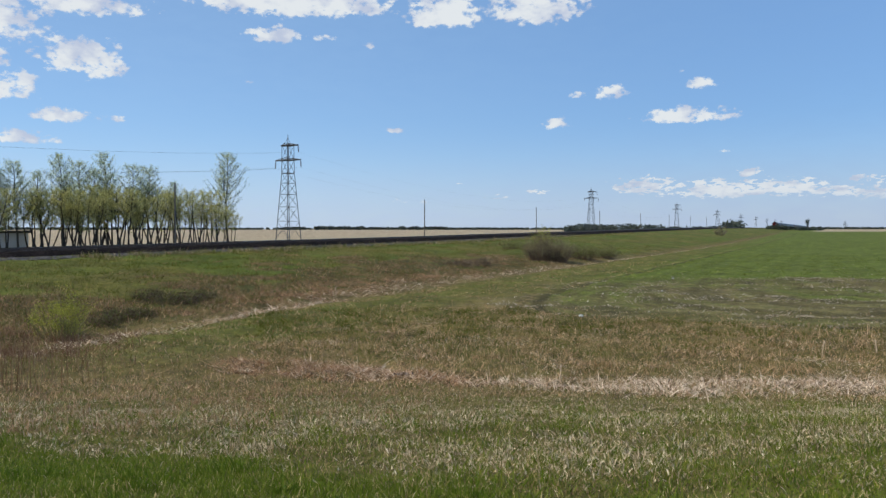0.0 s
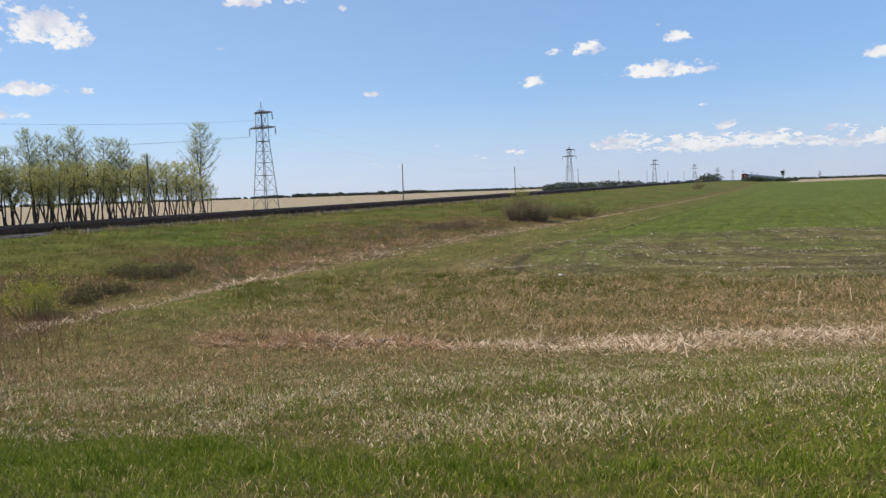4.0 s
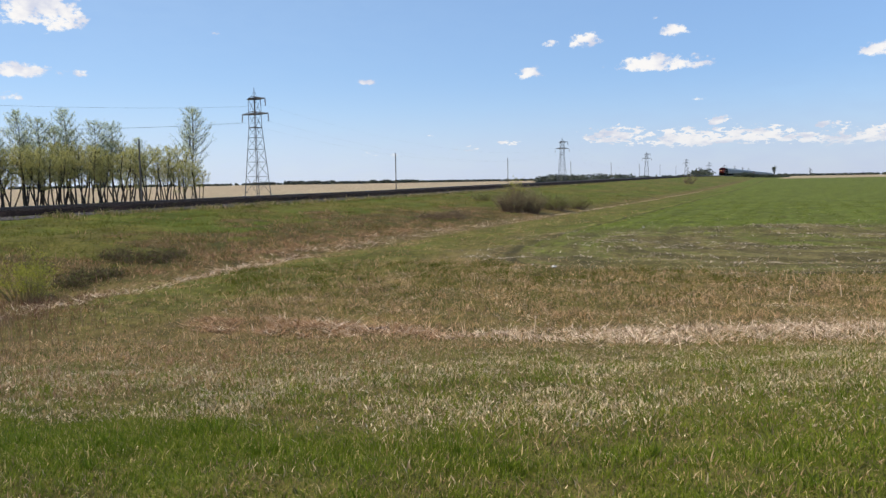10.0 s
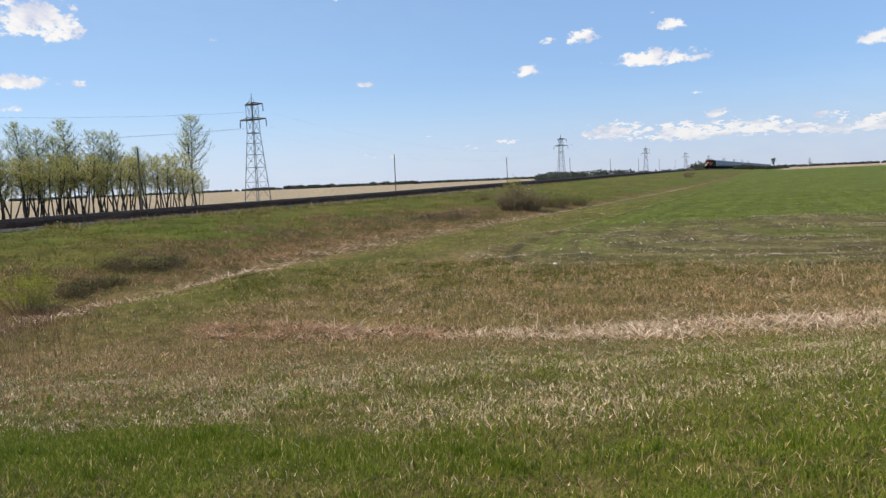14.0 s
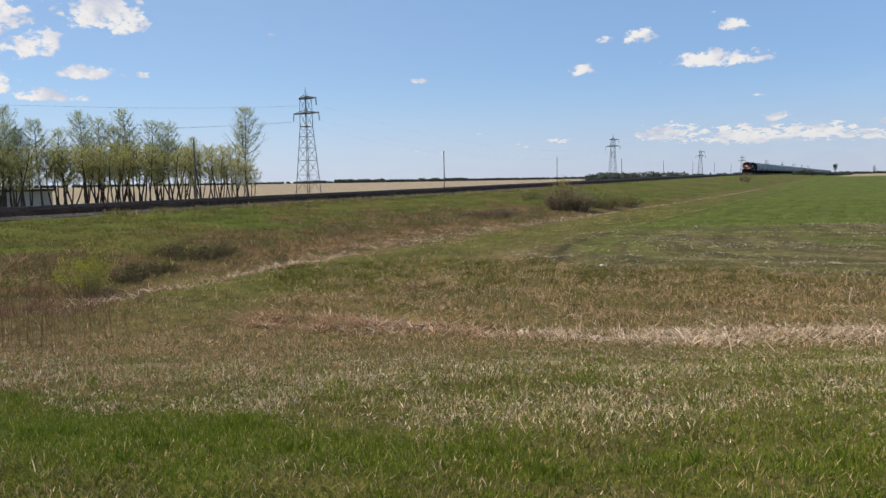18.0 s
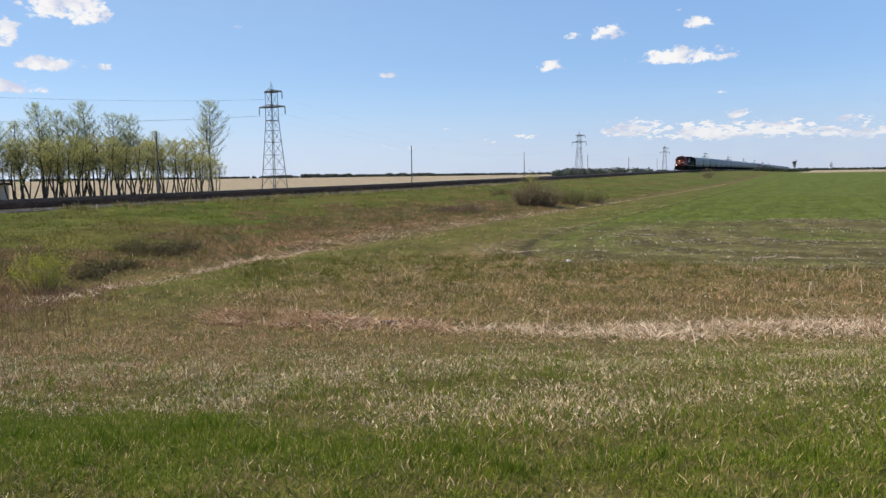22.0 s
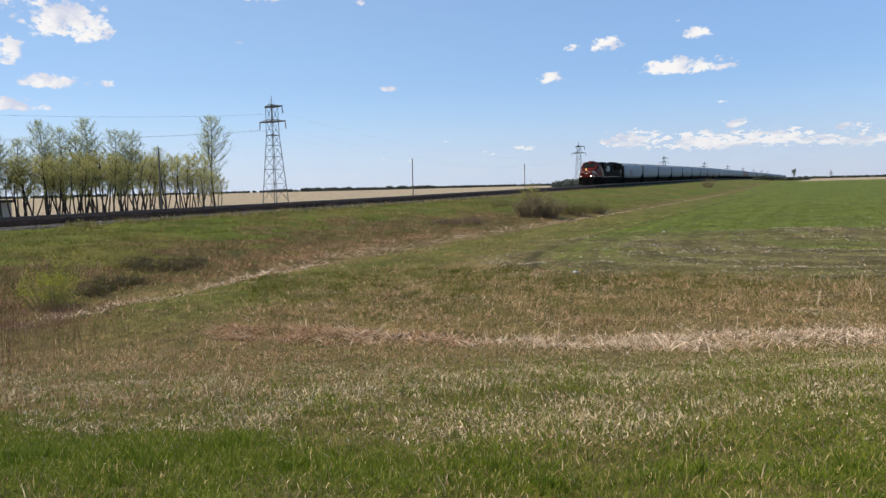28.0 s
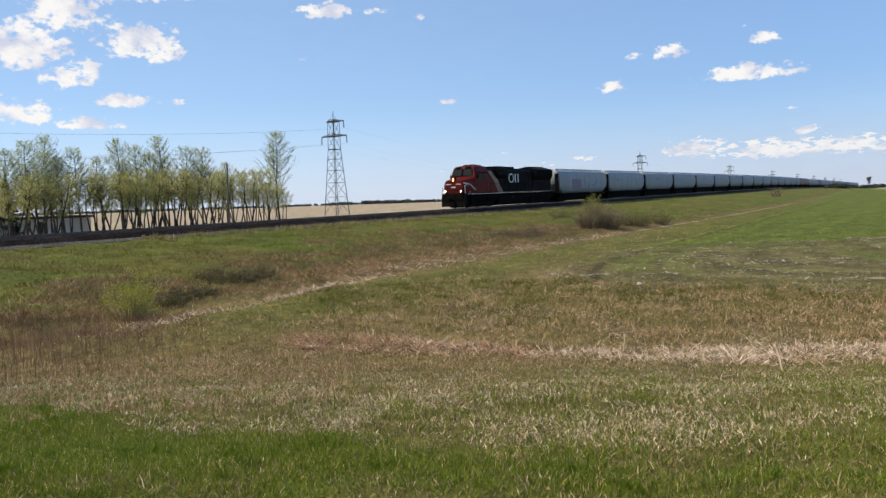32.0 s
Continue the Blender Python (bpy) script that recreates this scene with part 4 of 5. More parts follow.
def leaf_pile(rng, spots, size):
    pile = Pile()
    for q in spots:
        e = Vector((rng.gauss(0, 1), rng.gauss(0, 1), rng.gauss(0, 1))).normalized()
        g = e.orthogonal().normalized()
        g.rotate(Matrix.Rotation(rng.uniform(0, 6.28), 3, e))
        r = size * rng.uniform(0.6, 1.3)
        b = len(pile.v)
        pile.v += [tuple(q - e * r), tuple(q + g * r * 0.45), tuple(q + e * r), tuple(q - g * r * 0.45)]
        pile.f.append((b, b + 1, b + 2, b + 3))
    return pile


def raw_mesh(name, pile, mat):
    d = bpy.data.meshes.new(name)
    d.from_pydata(pile.v, [], pile.f)
    d.materials.append(mat)
    return d


def crown_limbs(rng, bark, spots, trunk, height, low, wide, number, leaves, lift):
    """Ascending limbs round a trunk: an oval crown from the height share low to the top, at most wide metres across."""
    for k in range(number):
        f = low + (1 - low) * ((k + rng.random()) / number)
        i = min(int(f * (len(trunk) - 1)), len(trunk) - 2)
        q = trunk[i].lerp(trunk[i + 1], f * (len(trunk) - 1) - i)
        g = (f - low) / (1 - low)
        reach = wide / 2 * ((1 - g) ** 0.42 * (0.34 + 0.66 * min(1.0, 2.6 * g)) + 0.04) * 1.05 * rng.uniform(0.65, 1.12)
        a = 2.4 * k + rng.uniform(-0.5, 0.5)
        out = Vector((math.cos(a), math.sin(a), 0))
        rise = lift * rng.uniform(0.75, 1.25)
        pts = [q]
        for n in range(1, 5):
            u = n / 4
            pts.append(q + out * reach * (u ** 0.85) + Vector((rng.gauss(0, 0.05), rng.gauss(0, 0.05), reach * rise * (0.55 * u + 0.45 * u * u))))
        r0 = 0.012 + 0.011 * reach
        bark.tube(pts, [r0, r0 * 0.8, r0 * 0.6, r0 * 0.42, r0 * 0.2], 4, cap=False)
        for j in range(5):
            u = rng.uniform(0.25, 1.0)
            n = min(int(u * 4), 3)
            b = pts[n].lerp(pts[n + 1], u * 4 - n)
            c = a + rng.uniform(-1.3, 1.3)
            e = b + Vector((math.cos(c), math.sin(c), rng.uniform(0.5, 1.6))) * reach * rng.uniform(0.2, 0.42)
            bark.tube([b, b.lerp(e, 0.5) + Vector((0, 0, 0.03)), e], [r0 * 0.4, r0 * 0.3, 0.006], 3, cap=False)
            for _ in range(leaves):
                spots.append(b.lerp(e, rng.uniform(0.15, 1.1)) + Vector((rng.gauss(0, 1), rng.gauss(0, 1), rng.gauss(0, 1))) * 0.10)


def build_poplar(seed, height, label):
    rng = random.Random(seed)
    t = thing("poplar_tree", label, "tree", "shelterbelt trees")
    bark, spots = Pile(), []
    trunk, q = [Vector((0, 0, -0.3))], Vector((0, 0, -0.3))
    for k in range(8):
        q = q + Vector((rng.gauss(0, 0.07), rng.gauss(0, 0.07), (height + 0.3) / 8))
        trunk.append(q.copy())
    bark.tube(trunk, [0.125 * (1 - 0.115 * k) + 0.008 for k in range(9)], 7, cap=False)
    crown_limbs(rng, bark, spots, trunk, height, 0.35 + 0.07 * rng.random(), height * rng.uniform(0.34, 0.43), 70, 13, 0.85)
    for k in range(2):
        a = rng.uniform(0, 6.283)
        side = [trunk[4].copy(), trunk[4] + Vector((math.cos(a) * 0.35, math.sin(a) * 0.35, height * 0.16)), trunk[4] + Vector((math.cos(a) * 0.55, math.sin(a) * 0.55, height * rng.uniform(0.26, 0.36)))]
        bark.tube(side, [0.05, 0.035, 0.012], 5, cap=False)
        crown_limbs(rng, bark, spots, side, height * 0.4, 0.35, height * 0.18, 11, 9, 1.0)
    part("trunk", raw_mesh("trunk", bark, BARK_GREY), None, t)
    part("crown", raw_mesh("crown", leaf_pile(rng, spots, 0.058), LEAF_POPLAR), None, t, "sparse young green leaves")
    return t


def build_willow(seed, height, stems, label):
    rng = random.Random(seed)
    t = thing("willow_tree", label, "tree", "shelterbelt trees")
    bark, spots = Pile(), []
    for k in range(stems):
        a = 6.283 * k / stems + rng.uniform(-0.5, 0.5)
        lean, h = rng.uniform(0.10, 0.5), height * rng.uniform(0.74, 1.06)
        trunk = []
        for n in range(6):
            u = n / 5
            trunk.append(Vector((math.cos(a) * (0.15 + lean * h * u * (1 - 0.35 * u)) + rng.gauss(0, 0.06), math.sin(a) * (0.15 + lean * h * u * (1 - 0.35 * u)) + rng.gauss(0, 0.06), -0.3 + (h + 0.3) * u)))
        bark.tube(trunk, [0.095, 0.08, 0.066, 0.05, 0.034, 0.012], 5, cap=False)
        crown_limbs(rng, bark, spots, trunk, h, rng.uniform(0.50, 0.66), height * rng.uniform(0.32, 0.46), 15, 15, 0.8)
        crown_limbs(rng, bark, spots, trunk, h, 0.42, height * 0.12, 3, 4, 1.6)
    part("trunk", raw_mesh("trunk", bark, BARK_DARK), None, t, "several dark leaning stems")
    part("crown", raw_mesh("crown", leaf_pile(rng, spots, 0.058), LEAF_WILLOW), None, t, "yellow-green spring leaves")
    return t


poplars = [build_poplar(31 + k, 10.1, "tall slender poplar with sparse young leaves behind the track") for k in range(3)]
willows = [build_willow(51 + k, 6.7, 4, "bushy willow with dark stems and yellow-green spring leaves") for k in range(4)]


def stand(ob, az, rng_m, turn, scale, first):
    x, y = math.sin(radians(az)) * rng_m, STEP_Y * math.cos(radians(az)) * rng_m
    m = pose(x, y, level(x, y), 0, 0, turn)
    if first:
        ob.scale = (scale, scale, scale)
        ob.matrix_basis = m @ Matrix.Diagonal((scale, scale, scale, 1))
        return ob
    o = copy_thing(ob, m)
    o.scale = (scale, scale, scale)
    return o


def belt(az, d):
    """Distance at which a bearing crosses the shelterbelt line d metres beyond the eye's line."""
    return d / math.sin(radians(22.5 - az))


placed = set()
tr = random.Random(9)
for az, size in ((-12.95, 0.98), (-16.1, 0.72), (-17.6, 0.86), (-18.3, 0.88), (-19.75, 1.0), (-21.2, 0.93), (-22.2, 0.98), (-23.2, 0.83), (-25.5, 0.85), (-25.9, 1.05), (-26.5, 0.9), (-20.5, 0.85), (-24.5, 0.92), (-27.5, 1.0), (-28.3, 0.92)):
    k = tr.randrange(3)
    stand(poplars[k], az, belt(az, 57.5 + tr.uniform(-1, 1.5)), tr.uniform(0, 360), size * belt(az, 57.5) / 95.0 * 1.0, k not in placed)
    placed.add(k)
placed = set()
az = -12.8
while az > -28.5:
    k = tr.randrange(4)
    if not -25.2 < az < -24.1:
        stand(willows[k], az, belt(az, 56 + tr.uniform(-1.5, 2.0)), tr.uniform(0, 360), tr.uniform(0.86, 1.04) * belt(az, 56) / 88.0 * (0.62 if az > -13.6 else 0.85 if az > -16 else 1.0), k not in placed)
        placed.add(k)
    az -= tr.uniform(0.38, 0.72)

# ---- clouds: two thin shells of fair-weather cumulus far behind everything ----
SKY_R = 4650.0


def cloud_shell(name, clouds, top, haze, noise_scale, seed, label):
    """clouds: rows of bearing, elevation, half width, half height (degrees), thickness."""
    pile = Pile()
    az_line, el_line = np.linspace(-42, 42, 57), np.linspace(-0.6, top, 19)
    for e in el_line:
        for a in az_line:
            pile.v.append((SKY_R * math.cos(radians(e)) * math.sin(radians(a)), SKY_R * math.cos(radians(e)) * math.cos(radians(a)), SKY_R * math.sin(radians(e))))
    for i in range(18):
        for k in range(56):
            q = i * 57 + k
            pile.f.append((q, q + 57, q + 58, q + 1))
    mt = bpy.data.materials.new(name)
    mt.use_nodes = True
    nt = mt.node_tree
    nt.nodes.clear()
    co = nt.nodes.new("ShaderNodeTexCoord").outputs["Object"]
    xyz = nt.nodes.new("ShaderNodeSeparateXYZ")
    nt.links.new(co, xyz.inputs[0])
    az = calc(nt, "MULTIPLY", calc(nt, "ARCTAN2", xyz.outputs[0], xyz.outputs[1]), 57.29578)
    el = calc(nt, "MULTIPLY", calc(nt, "ARCSINE", calc(nt, "DIVIDE", xyz.outputs[2], SKY_R)), 57.29578)
    flat = nt.nodes.new("ShaderNodeCombineXYZ")
    nt.links.new(calc(nt, "MULTIPLY", az, 0.75), flat.inputs[0])
    nt.links.new(calc(nt, "MULTIPLY", el, 2.0 if haze else 1.15), flat.inputs[1])
    flat.inputs[2].default_value = seed
    n1 = noise_tex(nt, flat.outputs[0], noise_scale, 7, 0.62)
    n2 = noise_tex(nt, flat.outputs[0], noise_scale * 0.35, 3, 0.5)
    body = None
    under = None
    for a, e, w, h, thick in clouds:
        dx = calc(nt, "DIVIDE", calc(nt, "SUBTRACT", az, a), w)
        dy = calc(nt, "SUBTRACT", el, e)
        dy = calc(nt, "MAXIMUM", calc(nt, "DIVIDE", dy, h), calc(nt, "DIVIDE", dy, -h * 0.62))
        q = calc(nt, "SUBTRACT", thick, calc(nt, "ADD", calc(nt, "MULTIPLY", dx, dx), calc(nt, "MULTIPLY", dy, dy)))
        body = q if body is None else calc(nt, "MAXIMUM", body, q)
    body = calc(nt, "MAXIMUM", body, -2.0)
    dense = calc(nt, "ADD", calc(nt, "MULTIPLY", body, 0.78 if haze else 0.75), calc(nt, "MULTIPLY_ADD", n1, 2.9, -1.35 if haze else -1.45))
    alpha = span(nt, dense, 0.0, 0.5)
    alpha = calc(nt, "MULTIPLY", alpha, 0.92 if haze else 0.97)
    shade = span(nt, calc(nt, "ADD", n2, calc(nt, "MULTIPLY", dense, 0.12)), 0.38, 0.66)
    white = mix(nt, shade, (0.62, 0.65, 0.78), (0.95, 0.92, 0.91)) if haze else mix(nt, shade, (0.66, 0.69, 0.82), (1.0, 0.975, 0.95))
    if haze:
        veil = calc(nt, "MULTIPLY", calc(nt, "MAXIMUM", span(nt, el, 15.0, -1.0), 0.6), span(nt, el, 24.0, 19.0, 0.0, haze))
        veil = calc(nt, "MULTIPLY", veil, span(nt, n2, 0.2, 0.8, 0.92, 1.05))
        alpha = calc(nt, "MULTIPLY", alpha, span(nt, el, 0.3, 2.8, 0.25, 1.0))
        both = calc(nt, "MAXIMUM", alpha, veil)
        away = span(nt, az, -25.0, 32.0)
        air = mix(nt, span(nt, el, 9.0, 0.5), mix(nt, away, (0.45, 0.66, 0.95), (0.30, 0.49, 0.79)), mix(nt, away, (0.62, 0.72, 0.92), (0.52, 0.60, 0.80)))
        white = mix(nt, span(nt, calc(nt, "SUBTRACT", alpha, veil), -0.15, 0.25), air, white)
        alpha = both
    glow = nt.nodes.new("ShaderNodeEmission")
    nt.links.new(white, glow.inputs[0])
    glow.inputs[1].default_value = 0.93
    clear = nt.nodes.new("ShaderNodeBsdfTransparent")
    mx = nt.nodes.new("ShaderNodeMixShader")
    nt.links.new(alpha, mx.inputs[0])
    nt.links.new(clear.outputs[0], mx.inputs[1])
    nt.links.new(glow.outputs[0], mx.inputs[2])
    out = nt.nodes.new("ShaderNodeOutputMaterial")
    nt.links.new(mx.outputs[0], out.inputs[0])
    return tagged(new(name, raw_mesh(name, pile, mt)), label, "sky", kind="structure")


HIGH_LEFT = [
    (-31.5, 14.2, 2.9, 2.9, 0.85),
    (-31.6, 9.6, 2.6, 1.7, 0.75),
    (-27.7, 15.7, 5.73, 1.31, 1.0),
    (-26.5, 11.8, 3.23, 1.74, 1.0),
    (-28.0, 7.9, 2.7, 0.85, 0.8),
    (-30.8, 6.2, 2.87, 0.76, 0.7),
    (-30.2, 10.3, 1.04, 0.76, 0.6),
    (-24.3, 7.9, 0.73, 0.44, 0.6),
    (-12.2, 17.1, 8.60, 1.63, 1.1),
    (-13.1, 14.6, 2.61, 0.87, 0.9),
    (-9.3, 14.6, 1.15, 0.44, 0.7),
    (-5.8, 14.2, 1.15, 0.54, 0.3),
    (0.0, 16.5, 3.23, 1.74, 1.0),
    (-3.8, 7.8, 1.15, 0.38, 0.6),
    (-34.0, 11.0, 3.13, 2.18, 1.0),
    (-34.7, 6.9, 3.13, 1.36, 0.8),
    (-25.5, 18.4, 4.69, 2.18, 1.0),
    (-15.2, 11.2, 0.63, 0.44, 0.2),
]
HIGH_RIGHT = [
    (7.3, 16.8, 4.17, 1.74, 1.0),
    (8.9, 8.2, 1.46, 0.65, 0.8),
    (10.7, 10.3, 0.83, 0.44, 0.6),
    (13.1, 10.4, 1.46, 0.82, 0.8),
    (19.8, 10.8, 1.46, 0.71, 0.8),
    (18.7, 8.5, 3.96, 0.82, 0.9),
    (21.8, 5.8, 0.94, 0.27, 0.3),
    (18.4, 11.8, 0.47, 0.38, 0.2),
    (33.2, 8.3, 1.56, 0.76, 0.8),
    (9.7, 20.0, 6.26, 2.18, 1.0),
]
LOW = [
    (15.9, 3.2, 3.21, 1.06, 0.75),
    (21.8, 2.9, 4.87, 1.13, 0.75),
    (23.2, 4.1, 1.38, 0.63, 0.65),
    (26.0, 2.9, 4.01, 1.00, 0.75),
    (28.5, 2.6, 2.29, 0.81, 0.65),
    (30.9, 2.5, 2.87, 0.94, 0.65),
    (30.4, 3.5, 1.84, 0.50, 0.45),
    (7.5, 2.9, 1.38, 0.38, 0.45),
    (4.6, 2.5, 2.58, 0.50, 0.35),
    (1.2, 3.7, 0.92, 0.25, 0.4),
    (-2.4, 2.2, 3.44, 0.38, 0.25),
    (34.1, 2.6, 3.44, 1.00, 0.75),
    (18.6, 2.6, 3.44, 0.63, 0.45),
    (-10.0, 1.8, 3.44, 0.38, 0.3),
    (36.5, 2.9, 3.44, 0.88, 0.65),
]
high_clouds = cloud_shell("backdrop", HIGH_LEFT + HIGH_RIGHT, 28.0, 0.0, 1.45, 3.7, "white scattered cumulus clouds drifting in the blue sky")
SKY_R = 4750.0
cloud_shell("backdrop", LOW, 24.0, 0.85, 1.9, 8.1, "low pale cloud bank and haze over the horizon")

# ---- grass, straw and sprouts ----
def scatter(n, r0, r1, seed, a0=-35.0, a1=33.0, power=1.0):
    """Random places in the ground before the eye, denser close by as power grows."""
    rng = np.random.RandomState(seed)
    u = rng.rand(n)
    k = 2.0 - power
    r = (r0 ** k + u * (r1 ** k - r0 ** k)) ** (1 / k)
    a = np.radians(rng.uniform(a0, a1, n))
    return r * np.sin(a), r * np.cos(a), rng


def scatter_sd(n, s0, s1, d0, d1, seed):
    rng = np.random.RandomState(seed)
    s = s0 * (s1 / s0) ** rng.rand(n)
    d = rng.uniform(d0, d1, n)
    return s * U[0] + d * N[0], s * U[1] + d * N[1], rng


def blades(name, x, y, rng, height, width, lean, mat, label, category="grass", spread=0.28, lie=0.0, droop=0.25, foot=1.0):
    """Bent tapering blades, each an island of five points. lie: how far they lie flat; foot: width at the ground."""
    n = len(x)
    z = ground_z(x, y) - 0.015
    h = height * np.exp(rng.normal(0, spread, n)) * (1 + 0.15 * rough_field(x, y, 1.7, 31))
    w = width * rng.uniform(0.6, 1.4, n)
    yaw, tilt_dir = rng.uniform(0, 6.283, n), rng.uniform(0, 6.283, n)
    tilt = np.abs(rng.normal(lean, lean * 0.5, n)) if lie == 0 else np.clip(rng.normal(lie, 0.13, n), 0.4, 1.54)
    y = STEP_Y * y
    ax, ay = np.cos(yaw) * w / 2, np.sin(yaw) * w / 2
    hx, hy = np.cos(tilt_dir) * np.sin(tilt), np.sin(tilt_dir) * np.sin(tilt)
    hz = np.cos(tilt)
    mid = np.stack([x + hx * h * 0.55, y + hy * h * 0.55, z + hz * h * 0.55], -1)
    tip = np.stack([x + hx * h * (1 + droop), y + hy * h * (1 + droop), z + hz * h * (1 - droop * 0.35)], -1)
    off = np.stack([ax, ay, np.zeros(n)], -1)
    base = np.stack([x, y, z], -1)
    v = np.stack([base - off * foot, base + off * foot, mid + off * 0.8, mid - off * 0.8, tip], 1).reshape(-1, 3)
    i = np.arange(n)[:, None] * 5
    loops = np.concatenate([i + np.array([[0, 1, 2, 3]]), i + np.array([[3, 2, 4]])], 1).ravel()
    d = bpy.data.meshes.new(name)
    d.vertices.add(5 * n)
    d.vertices.foreach_set("co", v.ravel().astype(np.float32))
    d.loops.add(7 * n)
    d.loops.foreach_set("vertex_index", loops.astype(np.int32))
    d.polygons.add(2 * n)
    d.polygons.foreach_set("loop_start", (np.arange(n)[:, None] * 7 + np.array([[0, 4]])).ravel().astype(np.int32))
    d.update(calc_edges=True)
    d.materials.append(mat)
    return tagged(new(name, d), label, category, kind="stuff")


WARM, TAN = (1.12, 1.0, 0.66), (1.10, 1.0, 0.84)     # fresh and dead plants
G_GREEN = blade_mat("lush spring grass", [(0, (0.085, 0.135, 0.015)), (0.5, (0.15, 0.22, 0.029)), (0.87, (0.225, 0.28, 0.05)), (0.92, (0.36, 0.31, 0.18)), (1, (0.66, 0.58, 0.40))], warm=WARM)
G_DRY = blade_mat("pale dry grass", [(0, (0.10, 0.13, 0.02)), (0.6, (0.165, 0.18, 0.045)), (0.66, (0.28, 0.21, 0.12)), (0.92, (0.42, 0.325, 0.205)), (1, (0.80, 0.69, 0.50))], 0.5, 0.25, warm=TAN)
G_MAT = blade_mat("matted brown and green grass", [(0, (0.09, 0.105, 0.025)), (0.30, (0.175, 0.16, 0.055)), (0.4, (0.36, 0.255, 0.155)), (0.85, (0.56, 0.42, 0.28)), (1, (0.78, 0.63, 0.46))], 0.6, 0.25, warm=(1.13, 1.0, 0.84))
# dark end of the ramp paints the shaded gaps between pale stalks
G_STRAW = blade_mat("bleached reed straw with dark gap shades", [(0, (0.09, 0.055, 0.03)), (0.3, (0.25, 0.165, 0.10)), (0.42, (0.58, 0.45, 0.33)), (1, (0.94, 0.83, 0.69))], 0.5, 0.2, warm=(1.07, 1.0, 0.89))
G_BANK = blade_mat("fresh bank grass", [(0, (0.072, 0.10, 0.014)), (0.6, (0.11, 0.135, 0.025)), (0.88, (0.155, 0.155, 0.038)), (1, (0.26, 0.22, 0.11))], warm=WARM)
G_BROWN = blade_mat("brown dead weeds", [(0, (0.10, 0.07, 0.036)), (0.36, (0.20, 0.145, 0.078)), (0.44, (0.10, 0.115, 0.028)), (0.85, (0.15, 0.16, 0.045)), (1, (0.42, 0.32, 0.20))], 0.7, 0.25, warm=TAN)
G_RUST = blade_mat("rust-brown dead stalks", [(0, (0.20, 0.12, 0.075)), (0.6, (0.38, 0.245, 0.155)), (1, (0.62, 0.46, 0.32))], 0.7, 0.2, warm=TAN)
G_SEED = blade_mat("bleached seed heads", [(0, (0.42, 0.35, 0.25)), (0.6, (0.62, 0.54, 0.40)), (1, (0.95, 0.88, 0.72))], 0.45, 0.3, warm=TAN)
G_TUFT = blade_mat("dark fresh grass", [(0, (0.06, 0.115, 0.012)), (0.7, (0.11, 0.18, 0.02)), (1, (0.18, 0.24, 0.04))], warm=WARM)
G_STALK = blade_mat("red-brown dry stalks", [(0, (0.13, 0.065, 0.036)), (0.6, (0.22, 0.12, 0.066)), (1, (0.42, 0.28, 0.18))], 0.7, 0.25)
G_STUBBLE = blade_mat("broken grey stubble", [(0, (0.14, 0.10, 0.065)), (0.4, (0.34, 0.27, 0.19)), (1, (0.72, 0.62, 0.50))], 0.6, 0.15)
G_WHEAT = blade_mat("young wheat", [(0, (0.085, 0.125, 0.02)), (1, (0.14, 0.175, 0.04))], warm=WARM)


def clumps(n, each, spread, r0, r1, seed, a0=-35.0, a1=33.0, power=1.0):
    """Random places gathered into tufts."""
    x, y, rng = scatter(n, r0, r1, seed, a0, a1, power)
    far = np.abs(rng.normal(0, spread, n * each))
    way = rng.uniform(0, 6.283, n * each)
    return np.repeat(x, each) + far * np.cos(way), np.repeat(y, each) + far * np.sin(way), rng


def kept(x, y, rng, share):
    k = rng.rand(len(x)) < share
    return x[k], y[k], rng


# lawn by the road edge
x, y, rng = scatter(330000, 3.5, 10.0, 101, power=1.15)
blades("lawn_grass", *kept(x, y, rng, zones(x, y)["lawn"] + 0.05), 0.043, 0.0042, 0.42, G_GREEN, "lush green spring grass with a few pale stalks")
x, y, rng = clumps(140, 50, 0.06, 3.6, 9.5, 131, power=1.1)
blades("grass_tuft", *kept(x, y, rng, zones(x, y)["lawn"]), 0.085, 0.0048, 0.4, G_TUFT, "taller dark green grass tufts in the lawn")
# dry slope above the ditch
x, y, rng = scatter(190000, 3.7, 17.0, 102, power=1.0)
z = zones(x, y)
blades("dry_grass", *kept(x, y, rng, np.clip((1 - z["lawn"]) * (1 - 0.5 * ss(14.5, 17, y)) + 0.05, 0, 1)), 0.050, 0.0062, 0.6, G_DRY, "pale dry grass mixed with green on the ditch slope")
x, y, rng = clumps(1500, 26, 0.09, 4.6, 16.0, 132)
z = zones(x, y)
blades("grass_tuft", *kept(x, y, rng, (1 - z["lawn"]) * (1 - 0.75 * ss(8, 13, y - 0.5 * x))), 0.075, 0.0055, 0.6, G_GREEN, "fresh green tufts growing through the dry grass")
x, y, rng = clumps(560, 24, 0.12, 8.0, 17.0, 133, a1=4)
blades("grass_tuft", *kept(x, y, rng, ss(1.5, -3, x) * 0.9), 0.095, 0.0062, 0.7, G_RUST, "rusty dead grass tufts on the ditch slope")
# brown matted grass between ditch and field
x, y, rng = scatter(95000, 14.0, 31.0, 103, power=1.0)
z = zones(x, y)
blades("matted_grass", *kept(x, y, rng, (1 - 0.85 * z["field"]) * (1 - 0.7 * z["verge"])), 0.085, 0.011, 0.9, G_MAT, "matted brown and green grass in the ditch bottom")
x, y, rng = clumps(2100, 30, 0.22, 16.5, 30.0, 134, a0=-12)
z = zones(x, y)
